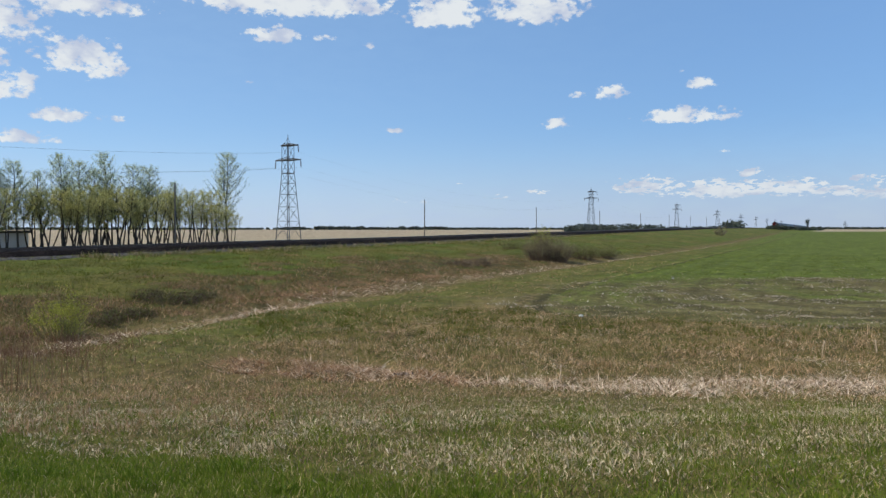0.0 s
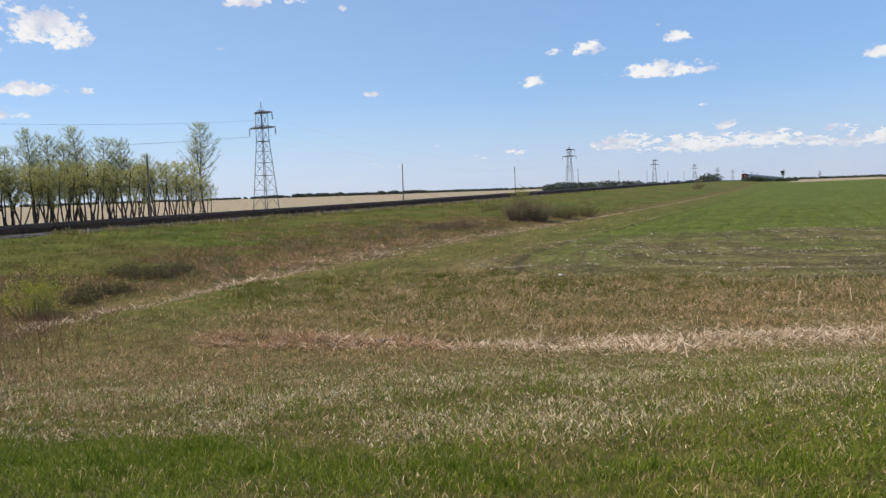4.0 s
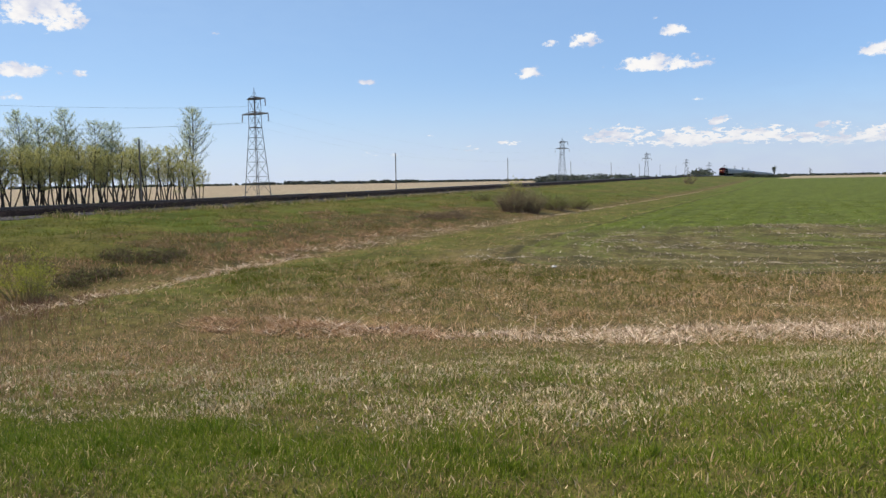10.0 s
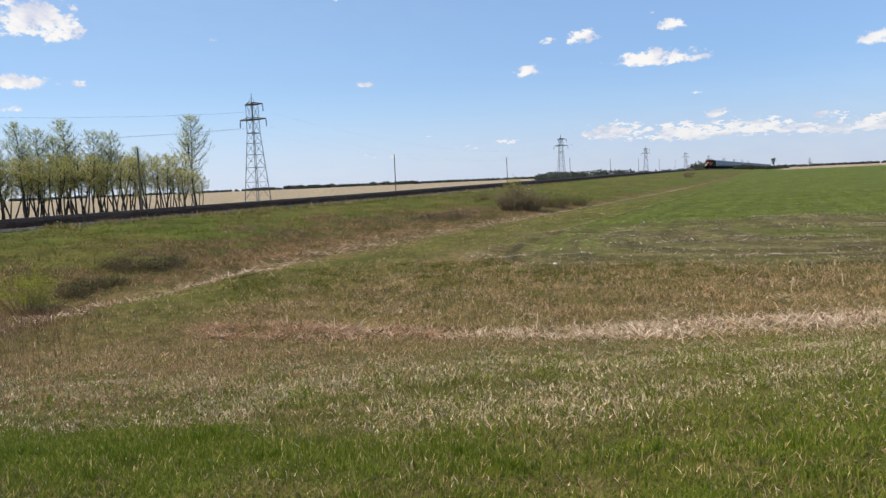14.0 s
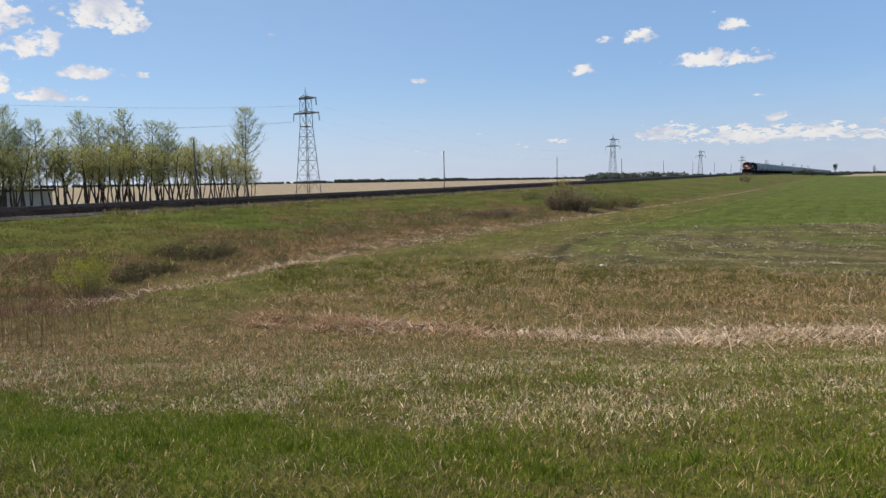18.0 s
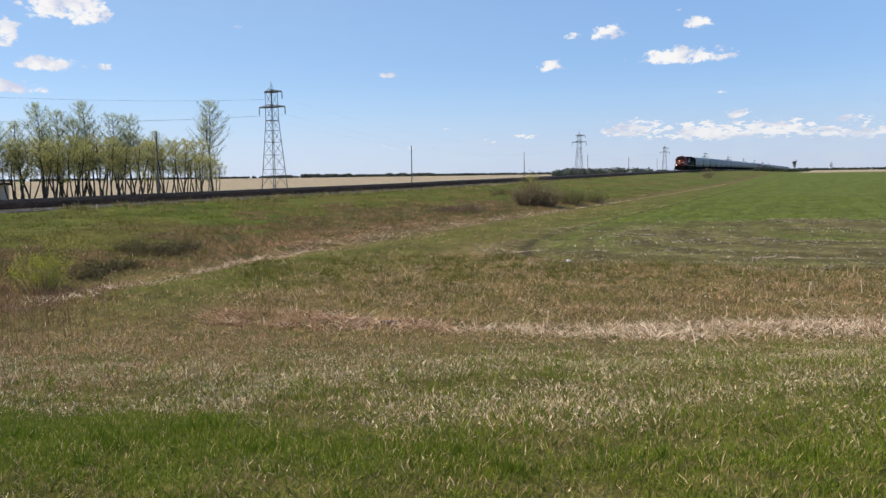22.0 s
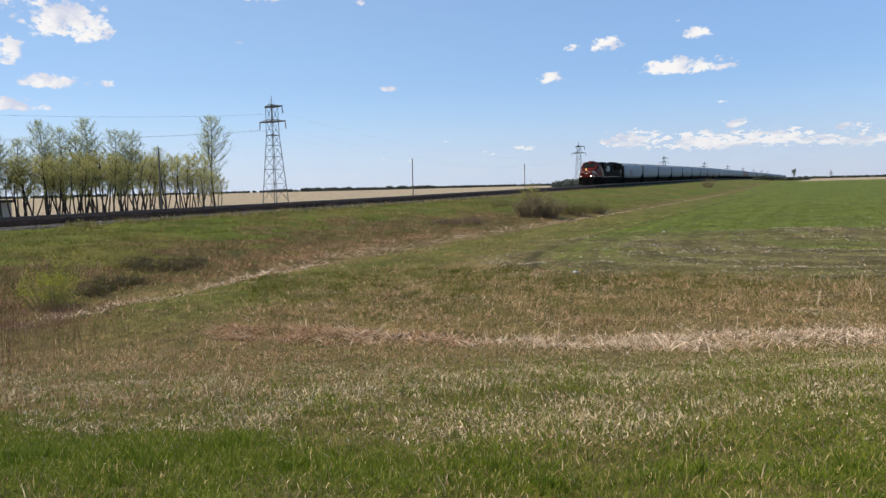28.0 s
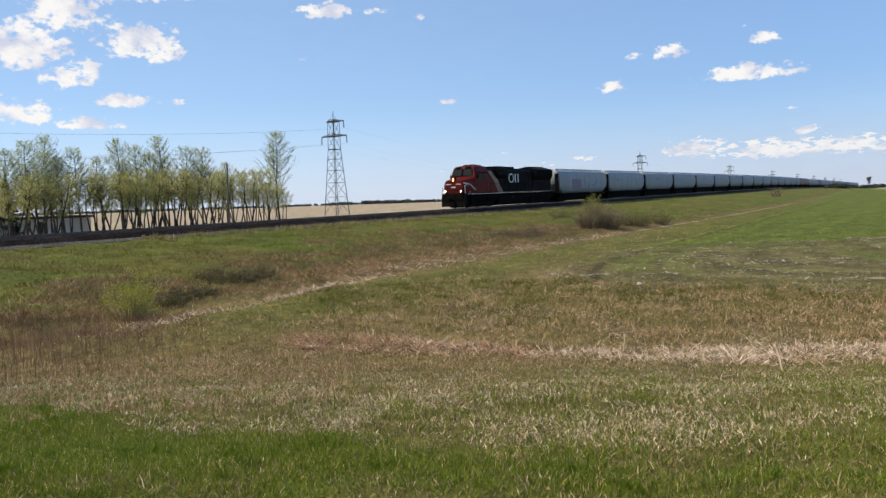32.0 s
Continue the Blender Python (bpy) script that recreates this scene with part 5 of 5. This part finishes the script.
share = (1 - z["field"]) * (1 - 0.9 * z["verge"]) * (1 - 0.8 * z["straw"]) * ss(16.8, 18.2, y)
blades("matted_tuft", *kept(x, y, rng, share * (1 - 0.65 * ss(22.5, 25, y - 0.3 * np.minimum(x, 0))) * np.clip(0.55 + 0.7 * rough_field(x, y, 2.6, 36), 0.05, 1)), 0.19, 0.0095, 1.0, G_MAT, "bent over tufts of brown dead grass", droop=0.45)
x, y, rng = clumps(1700, 26, 0.2, 17.5, 30.0, 135, a0=-12)
z = zones(x, y)
blades("grass_tuft", *kept(x, y, rng, (1 - z["field"]) * ss(18.5, 20, y) * (0.35 + 0.65 * ss(21.5, 24, y))), 0.13, 0.009, 0.6, G_BANK, "green tufts among the brown ditch grass")
# reeds
x, y, rng = scatter(230000, 12.0, 23.0, 104, power=1.0)
blades("reed_straw", *kept(x, y, rng, 0.75 * zones(x, y)["straw"] ** 1.3 * np.clip(0.6 + 0.9 * rough_field(x, y, 0.55, 42), 0.1, 1)), 0.20, 0.011, 0.5, G_STRAW, "flattened bleached reed straw lying in the ditch", "straw", lie=1.34, droop=0.03)
x, y, rng = clumps(800, 26, 0.16, 12.5, 19.5, 136, a0=-14)
blades("reed_straw", *kept(x, y, rng, 0.8 * ss(0.25, 0.6, zones(x, y)["straw"])), 0.22, 0.013, 0.5, G_STRAW, "tangled heaps of bleached reeds in the ditch", "straw", lie=1.18, droop=0.12)
x, y, rng = clumps(900, 26, 0.16, 15.5, 20.5, 139, a0=-17, a1=4)
blades("reed_straw", *kept(x, y, rng, ss(0.2, 0.5, zones(x, y)["straw"]) * ss(1.2, -0.6, x)), 0.21, 0.013, 0.5, G_RUST, "tangled heaps of red-brown broken reeds in the ditch", "straw", lie=1.2, droop=0.1)
x, y, rng = scatter_sd(95000, 12, 190, 15.0, 20.0, 105)
blades("reed_straw", *kept(x, y, rng, zones(x, y)["straw"] * 0.7), 0.24, 0.020, 0.5, G_STRAW, "bleached straw along the toe of the railway bank", "straw", lie=1.25, droop=0.05)
x, y, rng = scatter_sd(26000, 22, 62, 17.0, 22.0, 137)
blades("straw_litter", *kept(x, y, rng, zones(x, y)["litter"] * 0.8), 0.22, 0.022, 0.5, G_RUST, "broken brown reeds strewn on the bank", "straw", lie=1.15, droop=0.1)
# railway bank
x, y, rng = scatter_sd(105000, 6, 190, 17.8, 38.8, 106)
z = zones(x, y)
up = z["upper"] + 0.3 * (rng.rand(len(x)) - 0.5) > 0.45
blades("bank_grass", x[up], y[up], rng, 0.08, 0.019, 0.9, G_BANK, "fresh green grass on the railway bank")
blades("dead_weeds", x[~up], y[~up], rng, 0.07, 0.018, 1.0, G_BROWN, "brown dead weeds on the lower railway bank", "weeds")
for seed, mat, tall, label in ((121, G_BROWN, 0.24, "ragged tussocks of dead brown weeds on the bank"), (122, G_BANK, 0.2, "ragged green grass tussocks on the bank"), (123, G_RUST, 0.22, "rusty dead tussocks on the lower bank")):
    rng = np.random.RandomState(seed)
    cs, cd = 15 * (130 / 15) ** rng.rand(1500), rng.uniform(18.6, 37.5, 1500)
    cx, cy = cs * U[0] + cd * N[0], cs * U[1] + cd * N[1]
    low = 1 - zones(cx, cy)["upper"]
    pick = rng.rand(1500) < (low if mat is not G_BANK else 0.25 + 0.5 * (1 - low))
    cx, cy = np.repeat(cx[pick], 30), np.repeat(cy[pick], 30)
    x, y = cx + rng.normal(0, 0.28, len(cx)), cy + rng.normal(0, 0.28, len(cx))
    blades("tussock_grass", x, y, rng, tall, 0.014, 0.8, mat, label, "weeds", droop=0.4)
x, y, rng = scatter_sd(26000, 40, 190, 36.0, 39.0, 124)
blades("tussock_grass", *kept(x, y, rng, np.clip(0.4 + 0.9 * rough_field(x, y, 5, 37), 0, 1)), 0.30, 0.022, 0.5, G_DRY, "dry tall grass along the shoulder of the railway", "weeds")
x, y, rng = clumps(2600, 22, 0.25, 20.0, 75.0, 138, a0=-22, a1=14)
z = zones(x, y)
blades("grass_tuft", *kept(x, y, rng, z["verge"] * np.clip(0.5 + 0.6 * rough_field(x, y, 4, 39), 0, 1)), 0.13, 0.013, 0.8, G_MAT, "ragged brown and green tufts along the ditch", droop=0.4)
x, y, rng = scatter_sd(70000, 12, 170, 5.0, 17.0, 107)
blades("verge_grass", *kept(x, y, rng, zones(x, y)["verge"]), 0.06, 0.014, 0.8, G_BANK, "short green grass along the field edge")
# field
x, y, rng = scatter(80000, 26.0, 100.0, 108, a0=-8, power=1.25)
z = zones(x, y)
blades("young_wheat", *kept(x, y, rng, z["field"] * ss(0.2, 0.8, z["sprout"]) * np.clip(0.5 + np.sin(z["rut"] * 72), 0, 1)), 0.07, 0.02, 0.5, G_WHEAT, "short young wheat in rows on the field", "crop")
x, y, rng = scatter(120000, 24.0, 80.0, 109, a0=-2, power=1.2)
z = zones(x, y)
share = z["field"] * (1.05 - z["sprout"]) * np.clip(0.1 + 1.0 * rough_field(x * 0.3, y, 3.0, 21) + 0.5 * np.sin(z["rut"] * 36), 0.04, 1) + np.exp(-((x - 20) / 2.2) ** 2 - ((y - 47.5) / 2.2) ** 2)
share = share * np.clip(0.7 + 1.1 * rough_field(x, y, 1.3, 40), 0.05, 1.6)
blades("stubble", *kept(x, y, rng, share), 0.12, 0.034, 0.5, G_STUBBLE, "pale broken stubble lying on the seeded field", "stubble", lie=1.25, droop=0.05)
# small litter and stalks
x, y, rng = scatter(11000, 13.0, 25.0, 110, a0=-33, a1=-12)
share = np.clip(0.6 + 0.7 * rough_field(x, y, 2.5, 33), 0, 1) * ss(16.5, 19, y) * (1 - ss(21, 25, y)) * ss(-16, -22, np.degrees(np.arctan2(x, y)))
blades("dead_stalks", *kept(x, y, rng, share), 0.34, 0.0055, 0.22, G_STALK, "thin red-brown dead stalks in the ditch", "weeds")
x, y, rng = clumps(330, 3, 0.15, 15.5, 21.5, 139, a0=-36, a1=-19.5)
blades("reed_stalks", *kept(x, y, rng, 0.75 * ss(-19.5, -26, np.degrees(np.arctan2(x, y)))), 0.58, 0.008, 0.10, G_STALK, "tall thin brown reeds standing in the ditch", "reeds", droop=0.05)
x, y, rng = clumps(330, 22, 0.35, 21.5, 26.5, 140, a0=-34, a1=-17)
blades("dead_stalks", *kept(x, y, rng, 0.95 * ss(-17, -22, np.degrees(np.arctan2(x, y))) * np.clip(0.5 + 0.8 * rough_field(x, y, 2.0, 41), 0, 1)), 0.24, 0.009, 0.6, G_STALK, "tangled rust-red dead weeds round the willow bush", "weeds", droop=0.3)
x, y, rng = scatter(45000, 17.0, 30.0, 113, a0=-12, a1=33)
z = zones(x, y)
blades("straw_litter", *kept(x, y, rng, (1 - 0.7 * z["field"]) * (1 - z["verge"]) * np.clip(0.25 + 0.9 * rough_field(x, y, 2.4, 35), 0.05, 1)), 0.10, 0.010, 0.5, G_STRAW, "short bits of straw littering the brown ditch grass", "straw", lie=1.15, droop=0.1)
x, y, rng = scatter(170, 13.0, 18.5, 111, a0=-2, a1=31)
blades("reed_stalks", *kept(x, y, rng, zones(x, y)["straw"]), 0.24, 0.010, 0.5, G_STRAW, "broken pale reeds standing among the straw", "reeds")
x, y, rng = scatter(240000, 3.8, 15.5, 112, power=0.95)
z = zones(x, y)
share = np.clip(0.85 * (1 - z["lawn"]) * ss(4.6, 6.0, y) * (1 - 0.8 * ss(9.5, 14, y)) + 0.004, 0, 1) * np.clip(0.55 + 0.5 * rough_field(x, y, 1.9, 34) + 0.35 * rough_field(x, y, 0.6, 38), 0, 1)
blades("seed_heads", *kept(x, y, rng, share), 0.042, 0.0115, 0.75, G_SEED, "bleached dry seed heads glinting in the grass", "grass", foot=0.1)

# ---- bushes, far woods, farm, puddles and small things ----
LEAF_FRESH = blade_mat("fresh yellow-green leaves", [(0, (0.28, 0.29, 0.03)), (1, (0.50, 0.48, 0.09))], through_light=0.5)
LEAF_SPARSE = blade_mat("opening olive buds", [(0, (0.22, 0.185, 0.09)), (1, (0.40, 0.34, 0.17))], through_light=0.45)
LEAF_OLIVE = blade_mat("olive budding leaves", [(0, (0.16, 0.17, 0.05)), (1, (0.32, 0.31, 0.11))], through_light=0.45)
LEAF_BRUSH = blade_mat("dark dead brush leaves", [(0, (0.085, 0.056, 0.032)), (0.5, (0.15, 0.105, 0.055)), (0.6, (0.11, 0.115, 0.03)), (1, (0.17, 0.16, 0.05))], through_light=0.15)
TWIG_YOUNG = surf("young olive twigs", (0.24, 0.21, 0.07), (0.30, 0.24, 0.09), 4, 30, 0.9, 0, 0.2)
TWIG_DARK = surf("dark dead twigs", (0.09, 0.06, 0.042), (0.13, 0.088, 0.06), 4, 30, 0.9, 0, 0.2)
LEAF_BROWN = blade_mat("dry brown leaves", [(0, (0.11, 0.078, 0.048)), (1, (0.26, 0.19, 0.12))], through_light=0.25)
NEEDLE = blade_mat("dark spruce needles", [(0, (0.012, 0.024, 0.014)), (1, (0.035, 0.055, 0.028))], through_light=0.1)


def build_bush(name, label, seed, az, r, width, height, twigs, leaves, leaf_mat, twig_mat=TWIG, leaf=0.05, group=""):
    rng = random.Random(seed)
    x, y = math.sin(radians(az)) * r, STEP_Y * math.cos(radians(az)) * r
    t = thing(name, label, "bush", group, at=pose(x, y, level(x, y), 0, 0, 0))
    bark, spots = Pile(), []
    for k in range(twigs):
        a, w = rng.uniform(0, 6.283), width / 2 * math.sqrt(rng.random())
        b = Vector((math.cos(a) * w * 0.45, math.sin(a) * w * 0.45, -0.1))
        top = Vector((math.cos(a) * w, math.sin(a) * w, height * (1 - 0.5 * (2 * w / width) ** 2) * rng.uniform(0.65, 1.05)))
        mid = b.lerp(top, 0.5) + Vector((rng.gauss(0, 0.05), rng.gauss(0, 0.05), 0.05)) * height
        bark.tube([b, mid, top], [0.007 * height + 0.003, 0.005 * height + 0.002, 0.002], 4, cap=False)
        for j in range(3):
            q = b.lerp(mid, rng.uniform(0.5, 1.0)) if rng.random() < 0.3 else mid.lerp(top, rng.random())
            e = q + Vector((rng.gauss(0, 0.16), rng.gauss(0, 0.16), rng.uniform(0.05, 0.3))) * height * 0.7
            bark.tube([q, e], [0.003 * height + 0.002, 0.002], 3, cap=False)
            spots += [q.lerp(e, rng.uniform(0.2, 1.05)) + Vector((rng.gauss(0, 1), rng.gauss(0, 1), rng.gauss(0, 1))) * 0.06 for _ in range(leaves // (3 * twigs) + 1)]
    part("stem", raw_mesh("stem", bark, twig_mat), None, t, "many thin bare twigs")
    part("foliage", raw_mesh("foliage", leaf_pile(rng, spots, leaf), leaf_mat), None, t)
    return t


build_bush("shrub", "leafless grey-brown shrub on the railway bank", 71, 5.9, 73, 3.0, 2.1, 170, 2600, LEAF_SPARSE, leaf=0.04)
build_bush("shrub", "leafless grey-brown shrub on the railway bank", 72, 7.0, 74, 3.2, 1.9, 150, 3200, LEAF_SPARSE, leaf=0.045)
build_bush("shrub", "olive shrub with opening buds near the railway", 73, 8.6, 80, 3.4, 1.5, 110, 4200, LEAF_OLIVE, leaf=0.045)
build_bush("shrub", "olive shrub with opening buds near the railway", 78, 9.9, 86, 3.2, 1.2, 90, 3400, LEAF_OLIVE, leaf=0.045)
build_bush("shrub", "yellow-green shrub with upright twigs beside the track", 74, 6.1, 98, 2.6, 2.3, 50, 1300, LEAF_FRESH, leaf=0.05)
build_bush("shrub", "small shrub on the far railway bank", 75, 16.55, 240, 4.0, 2.4, 60, 700, LEAF_SPARSE, leaf=0.10)
build_bush("shrub", "low olive shrub at the edge of the railway bank", 76, 4.3, 92, 3.4, 0.9, 60, 1500, LEAF_OLIVE, leaf=0.05)
build_bush("shrub", "low rusty shrub on the slope of the bank", 79, 2.4, 62, 3.0, 0.5, 60, 1100, LEAF_BROWN, leaf=0.045)
build_bush("shrub", "low rusty shrub on the slope of the bank", 80, 0.9, 60, 3.2, 0.4, 60, 1100, LEAF_BROWN, leaf=0.045)
build_bush("willow_bush", "young yellow-green willow bush in the ditch", 77, -22.4, 25.4, 1.6, 1.3, 46, 3200, LEAF_FRESH, leaf=0.022, twig_mat=TWIG_YOUNG)
for i, (az, r, w, h) in enumerate(((-16.6, 32.6, 2.0, 0.42), (-15.3, 33.2, 1.7, 0.40), (-17.6, 34.0, 1.5, 0.36), (-14.3, 34.6, 1.2, 0.22), (-19.2, 29.0, 1.3, 0.30), (-20.2, 27.6, 1.3, 0.3), (-18.0, 29.4, 1.0, 0.2))):
    build_bush("brush_clump", "dark matted brush of dead weeds on the bank", 90 + i, az, r, w, h, 60, 900, LEAF_BRUSH, leaf=0.032, twig_mat=TWIG_DARK, group="dead brush on the bank")


def clump(rng, spots, c, rx, rz, n):
    for _ in range(n):
        v = Vector((rng.gauss(0, 1), rng.gauss(0, 1), rng.gauss(0, 1))).normalized() * rng.uniform(0.6, 1.0)
        spots.append(Vector(c) + Vector((v.x * rx, v.y * rx, v.z * rz)))


def woods(name, label, seed, rows, leaf):
    """Far woods: rows of bearing from, to, plan distance, height low, height high, clumps."""
    rng = random.Random(seed)
    spots = []
    for a0, a1, r, h0, h1, n in rows:
        for k in range(n):
            az, rr, h = rng.uniform(a0, a1), r * rng.uniform(0.96, 1.04), rng.uniform(h0, h1)
            x, y = math.sin(radians(az)) * rr, STEP_Y * math.cos(radians(az)) * rr
            z = level(x, y)
            for j in range(2):
                clump(rng, spots, (x + rng.gauss(0, h * 0.3), y, z + h * rng.uniform(0.3, 0.62)), h * rng.uniform(0.4, 0.7), h * 0.42, 45)
    pile = leaf_pile(rng, spots, leaf)
    stuff(name, pile.v, pile.f, LEAF_DARK, label, "woods")


woods("far_woods", "dark low shelterbelt woods far beyond the railway", 81, [(7.6, 13.2, 620, 4.2, 6.0, 60), (8.4, 11.6, 640, 5.4, 7.2, 16), (13.2, 17, 640, 3.6, 4.6, 30), (16.95, 17.6, 580, 4.6, 6.2, 14), (19.2, 20.2, 560, 1.8, 3.0, 14), (20.2, 22.4, 640, 1.4, 2.2, 26)], 0.8)
woods("far_woods", "dark treeline along the distant horizon", 82, [(-9.8, -8.4, 2600, 6, 9, 26), (-7.6, -4.6, 2600, 7, 11, 60), (-4.6, -2.6, 2700, 5, 8, 40), (-2.6, 0.2, 2600, 6, 10, 50), (0.2, 3.4, 2800, 4, 6, 50), (-30, -10, 2900, 4, 6.5, 260), (-10, 8, 2900, 4.5, 7, 260), (3.4, 7.8, 3000, 4, 5, 50), (21.5, 33, 2900, 4.5, 6, 220), (-30, -18, 2600, 5, 8, 60)], 3.0)


def lone_tree(az, r, height, seed, leafy, label):
    rng = random.Random(seed)
    x, y = math.sin(radians(az)) * r, STEP_Y * math.cos(radians(az)) * r
    t = thing("lone_tree", label, "tree", at=pose(x, y, level(x, y)))
    spec = dict(taper=0.55, bend=0.09, up=0.05, depth=2, kids=(16, 5), lift=(0.3, 1.0), along=0.5, shrink=(0.42, 0.5), leaf_from=1, leaves=leafy, spray=0.3)
    spec["from"] = (0.3, 0.2)
    bark, spots = Pile(), []
    grow(rng, bark, spots, (0, 0, -0.3), (0, 0, 1), height, height * 0.03, 0, spec)
    part("trunk", raw_mesh("trunk", bark, BARK_DARK), None, t)
    part("crown", raw_mesh("crown", leaf_pile(rng, spots, 0.20), LEAF_DARK), None, t)


lone_tree(21.42, 560, 5.2, 83, 9, "lone leafy tree far off at the field edge")
lone_tree(23.3, 700, 5.4, 84, 1, "lone bare tree far off on the plain")


def build_spruce(seed, az, r, height):
    rng = random.Random(seed)
    x, y = math.sin(radians(az)) * r, STEP_Y * math.cos(radians(az)) * r
    t = thing("spruce_tree", "dark green conical spruce behind the track", "tree", at=pose(x, y, level(x, y)))
    part("trunk", Pile().tube([(0, 0, -0.3), (0, 0, height)], [0.14, 0.02], 7), BARK_DARK, t)
    spots = []
    for k in range(2600):
        f = rng.random() ** 0.75
        w, a = (1 - f) * height * 0.30 * (0.55 + 0.45 * rng.random()) * (0.8 + 0.25 * math.sin(f * 60)), rng.uniform(0, 6.283)
        spots.append(Vector((math.cos(a) * w, math.sin(a) * w, 0.35 + f * height - w * 0.25)))
    part("branches", raw_mesh("branches", leaf_pile(rng, spots, 0.11), NEEDLE), None, t)


build_spruce(85, -28.4, 79, 5.3)

# farm trailer home behind the shelterbelt
SIDING = surf("white ribbed metal siding", (0.62, 0.63, 0.64), (0.52, 0.53, 0.54), 0.7, 14, 0.5, 0, 0.15, 0.1)
SKIRT = surf("dark brown skirting board", (0.07, 0.06, 0.055), (0.05, 0.045, 0.04), 1, 14, 0.8, 0, 0.2)
PANE = glass_mat("dark window glass")


def build_home():
    x, y = place(58.8, 63.5)
    t = thing("mobile_home", "long white metal-clad mobile home with a dark flat roof", "house", at=pose(x, y, level(x, y), 0, 0, HEAD))
    L = 13.0
    part("wall", Pile().box((L / 2, 0, 1.42), (L, 4.0, 1.9)), SIDING, t, "white ribbed siding", bevel=0.03)
    part("skirting", Pile().box((L / 2, 0, 0.2), (L - 0.1, 3.9, 0.62)), SKIRT, t, "dark skirting")
    part("roof", Pile().prism([(-0.2, 2.34), (L + 0.2, 2.34), (L + 0.2, 2.56), (-0.2, 2.56)], -2.2, 2.2), SKIRT, t, "dark flat roof edge", bevel=0.02)
    for wx in (6.4, 10.6):
        w = part("window", Pile().box((wx, 2.0, 1.55), (0.95, 0.07, 0.75)), SIDING, t, "white-framed window")
        part("pane", Pile().box((wx - 0.21, 2.04, 1.55), (0.36, 0.03, 0.6)), PANE, w)
        part("pane", Pile().box((wx + 0.21, 2.04, 1.55), (0.36, 0.03, 0.6)), PANE, w)
    d = part("door", Pile().box((4.2, 2.0, 1.3), (0.85, 0.08, 1.6)), SKIRT, t, "dark door", bevel=0.01)
    part("handle", Pile().tube([(4.5, 2.05, 1.3), (4.5, 2.1, 1.3)], 0.04, 8), GALV, d)
    for k in range(26):
        part("rib", Pile().box((0.25 + k * 0.5, 2.008, 1.35), (0.05, 0.02, 1.7)), SIDING, t)


build_home()

# puddles in the ditch
mw, nt, p = shader("still ditch water")
p.inputs["Base Color"].default_value = (0.03, 0.035, 0.04, 1)
p.inputs["Roughness"].default_value = 0.18


def puddle(px, py, w, l, seed):
    rng = random.Random(seed)
    x, y = px, STEP_Y * py
    ring = [(math.cos(a) * w * rng.uniform(0.6, 1.1), math.sin(a) * l * rng.uniform(0.6, 1.1)) for a in [6.283 * k / 26 for k in range(26)]]
    z = float(ground_z(px, py)) + 0.02
    pile = Pile()
    pile.v = [(x + a, y + b, z) for a, b in ring] + [(x + a, y + b, z - 0.12) for a, b in ring]
    pile.f = [tuple(range(26))] + [(i, i + 26, (i + 1) % 26 + 26, (i + 1) % 26) for i in range(26)]
    tagged(new("water", raw_mesh("water", pile, mw)), "small still puddle of ditch water among straw", "puddle", kind="structure")


puddle(-0.75, 17.5, 0.20, 0.09, 5)

# pale stone in the field and standing reeds
STONE = surf("pale field stone", (0.62, 0.60, 0.56), (0.5, 0.48, 0.44), 6, 40, 0.85, 0, 0.4)


def stone(px, py, r, seed):
    rng = random.Random(seed)
    bm = bmesh.new()
    bmesh.ops.create_icosphere(bm, subdivisions=2, radius=r)
    for v in bm.verts:
        v.co *= 1 + 0.22 * noise.noise(v.co * (3 / r) + Vector((seed, 0, 0)))
        v.co.z *= 0.6
    d = bpy.data.meshes.new("stone")
    bm.to_mesh(d)
    bm.free()
    d.materials.append(STONE)
    ob = new("stone", d)
    ob.matrix_basis = pose(px, STEP_Y * py, float(ground_z(px, py)) + r * 0.3, 0, 0, rng.uniform(0, 360))
    tagged(ob, "pale rounded stone lying on the field edge", "stone", "field stones")


for i, (px, py, r) in enumerate(((4.0, 26.8, 0.075), (12.0, 48.5, 0.06), (9.2, 39.0, 0.05))):
    stone(px, py, r, i + 1)


def reed(px, py, h, lean, seed):
    t = thing("reed", "single dead reed standing upright in the ditch", "reed", "standing reeds", at=pose(px, STEP_Y * py, float(ground_z(px, py)), lean, lean * 0.6, seed * 50))
    part("stem", Pile().tube([(0, 0, -0.05), (0.01, 0, h * 0.5), (0.04, 0.01, h)], [0.011, 0.009, 0.006], 6), G_STRAW, t)
    part("head", Pile().tube([(0.035, 0.01, h * 0.86), (0.04, 0.01, h)], [0.02, 0.014], 7), G_STRAW, t, "ragged pale seed head")


for i, (px, py, h, lean) in enumerate(((8.05, 19.6, 0.46, 3), (9.4, 20.0, 0.36, -5), (2.1, 16.6, 0.4, 14), (3.6, 12.4, 0.5, 24), (5.6, 17.4, 0.3, -8))):
    reed(px, py, h * 0.75, lean, i)

# ---- railway ties ----
tie_mesh = Pile().box((0, 0, -0.22), (0.23, 2.6, 0.16)).mesh("tie", TIMBER, 0.012, seg=1)
trng = random.Random(3)
for k in range(300):
    s = 16 + k * 0.55 / ALONG
    tie = new("tie", tie_mesh)
    tie.parent = track
    tie.matrix_basis = pose(-s * ALONG, trng.gauss(0, 0.03), float(rail_z(s)) + 0.005, 0, 0, trng.gauss(0, 0.8))

motions()
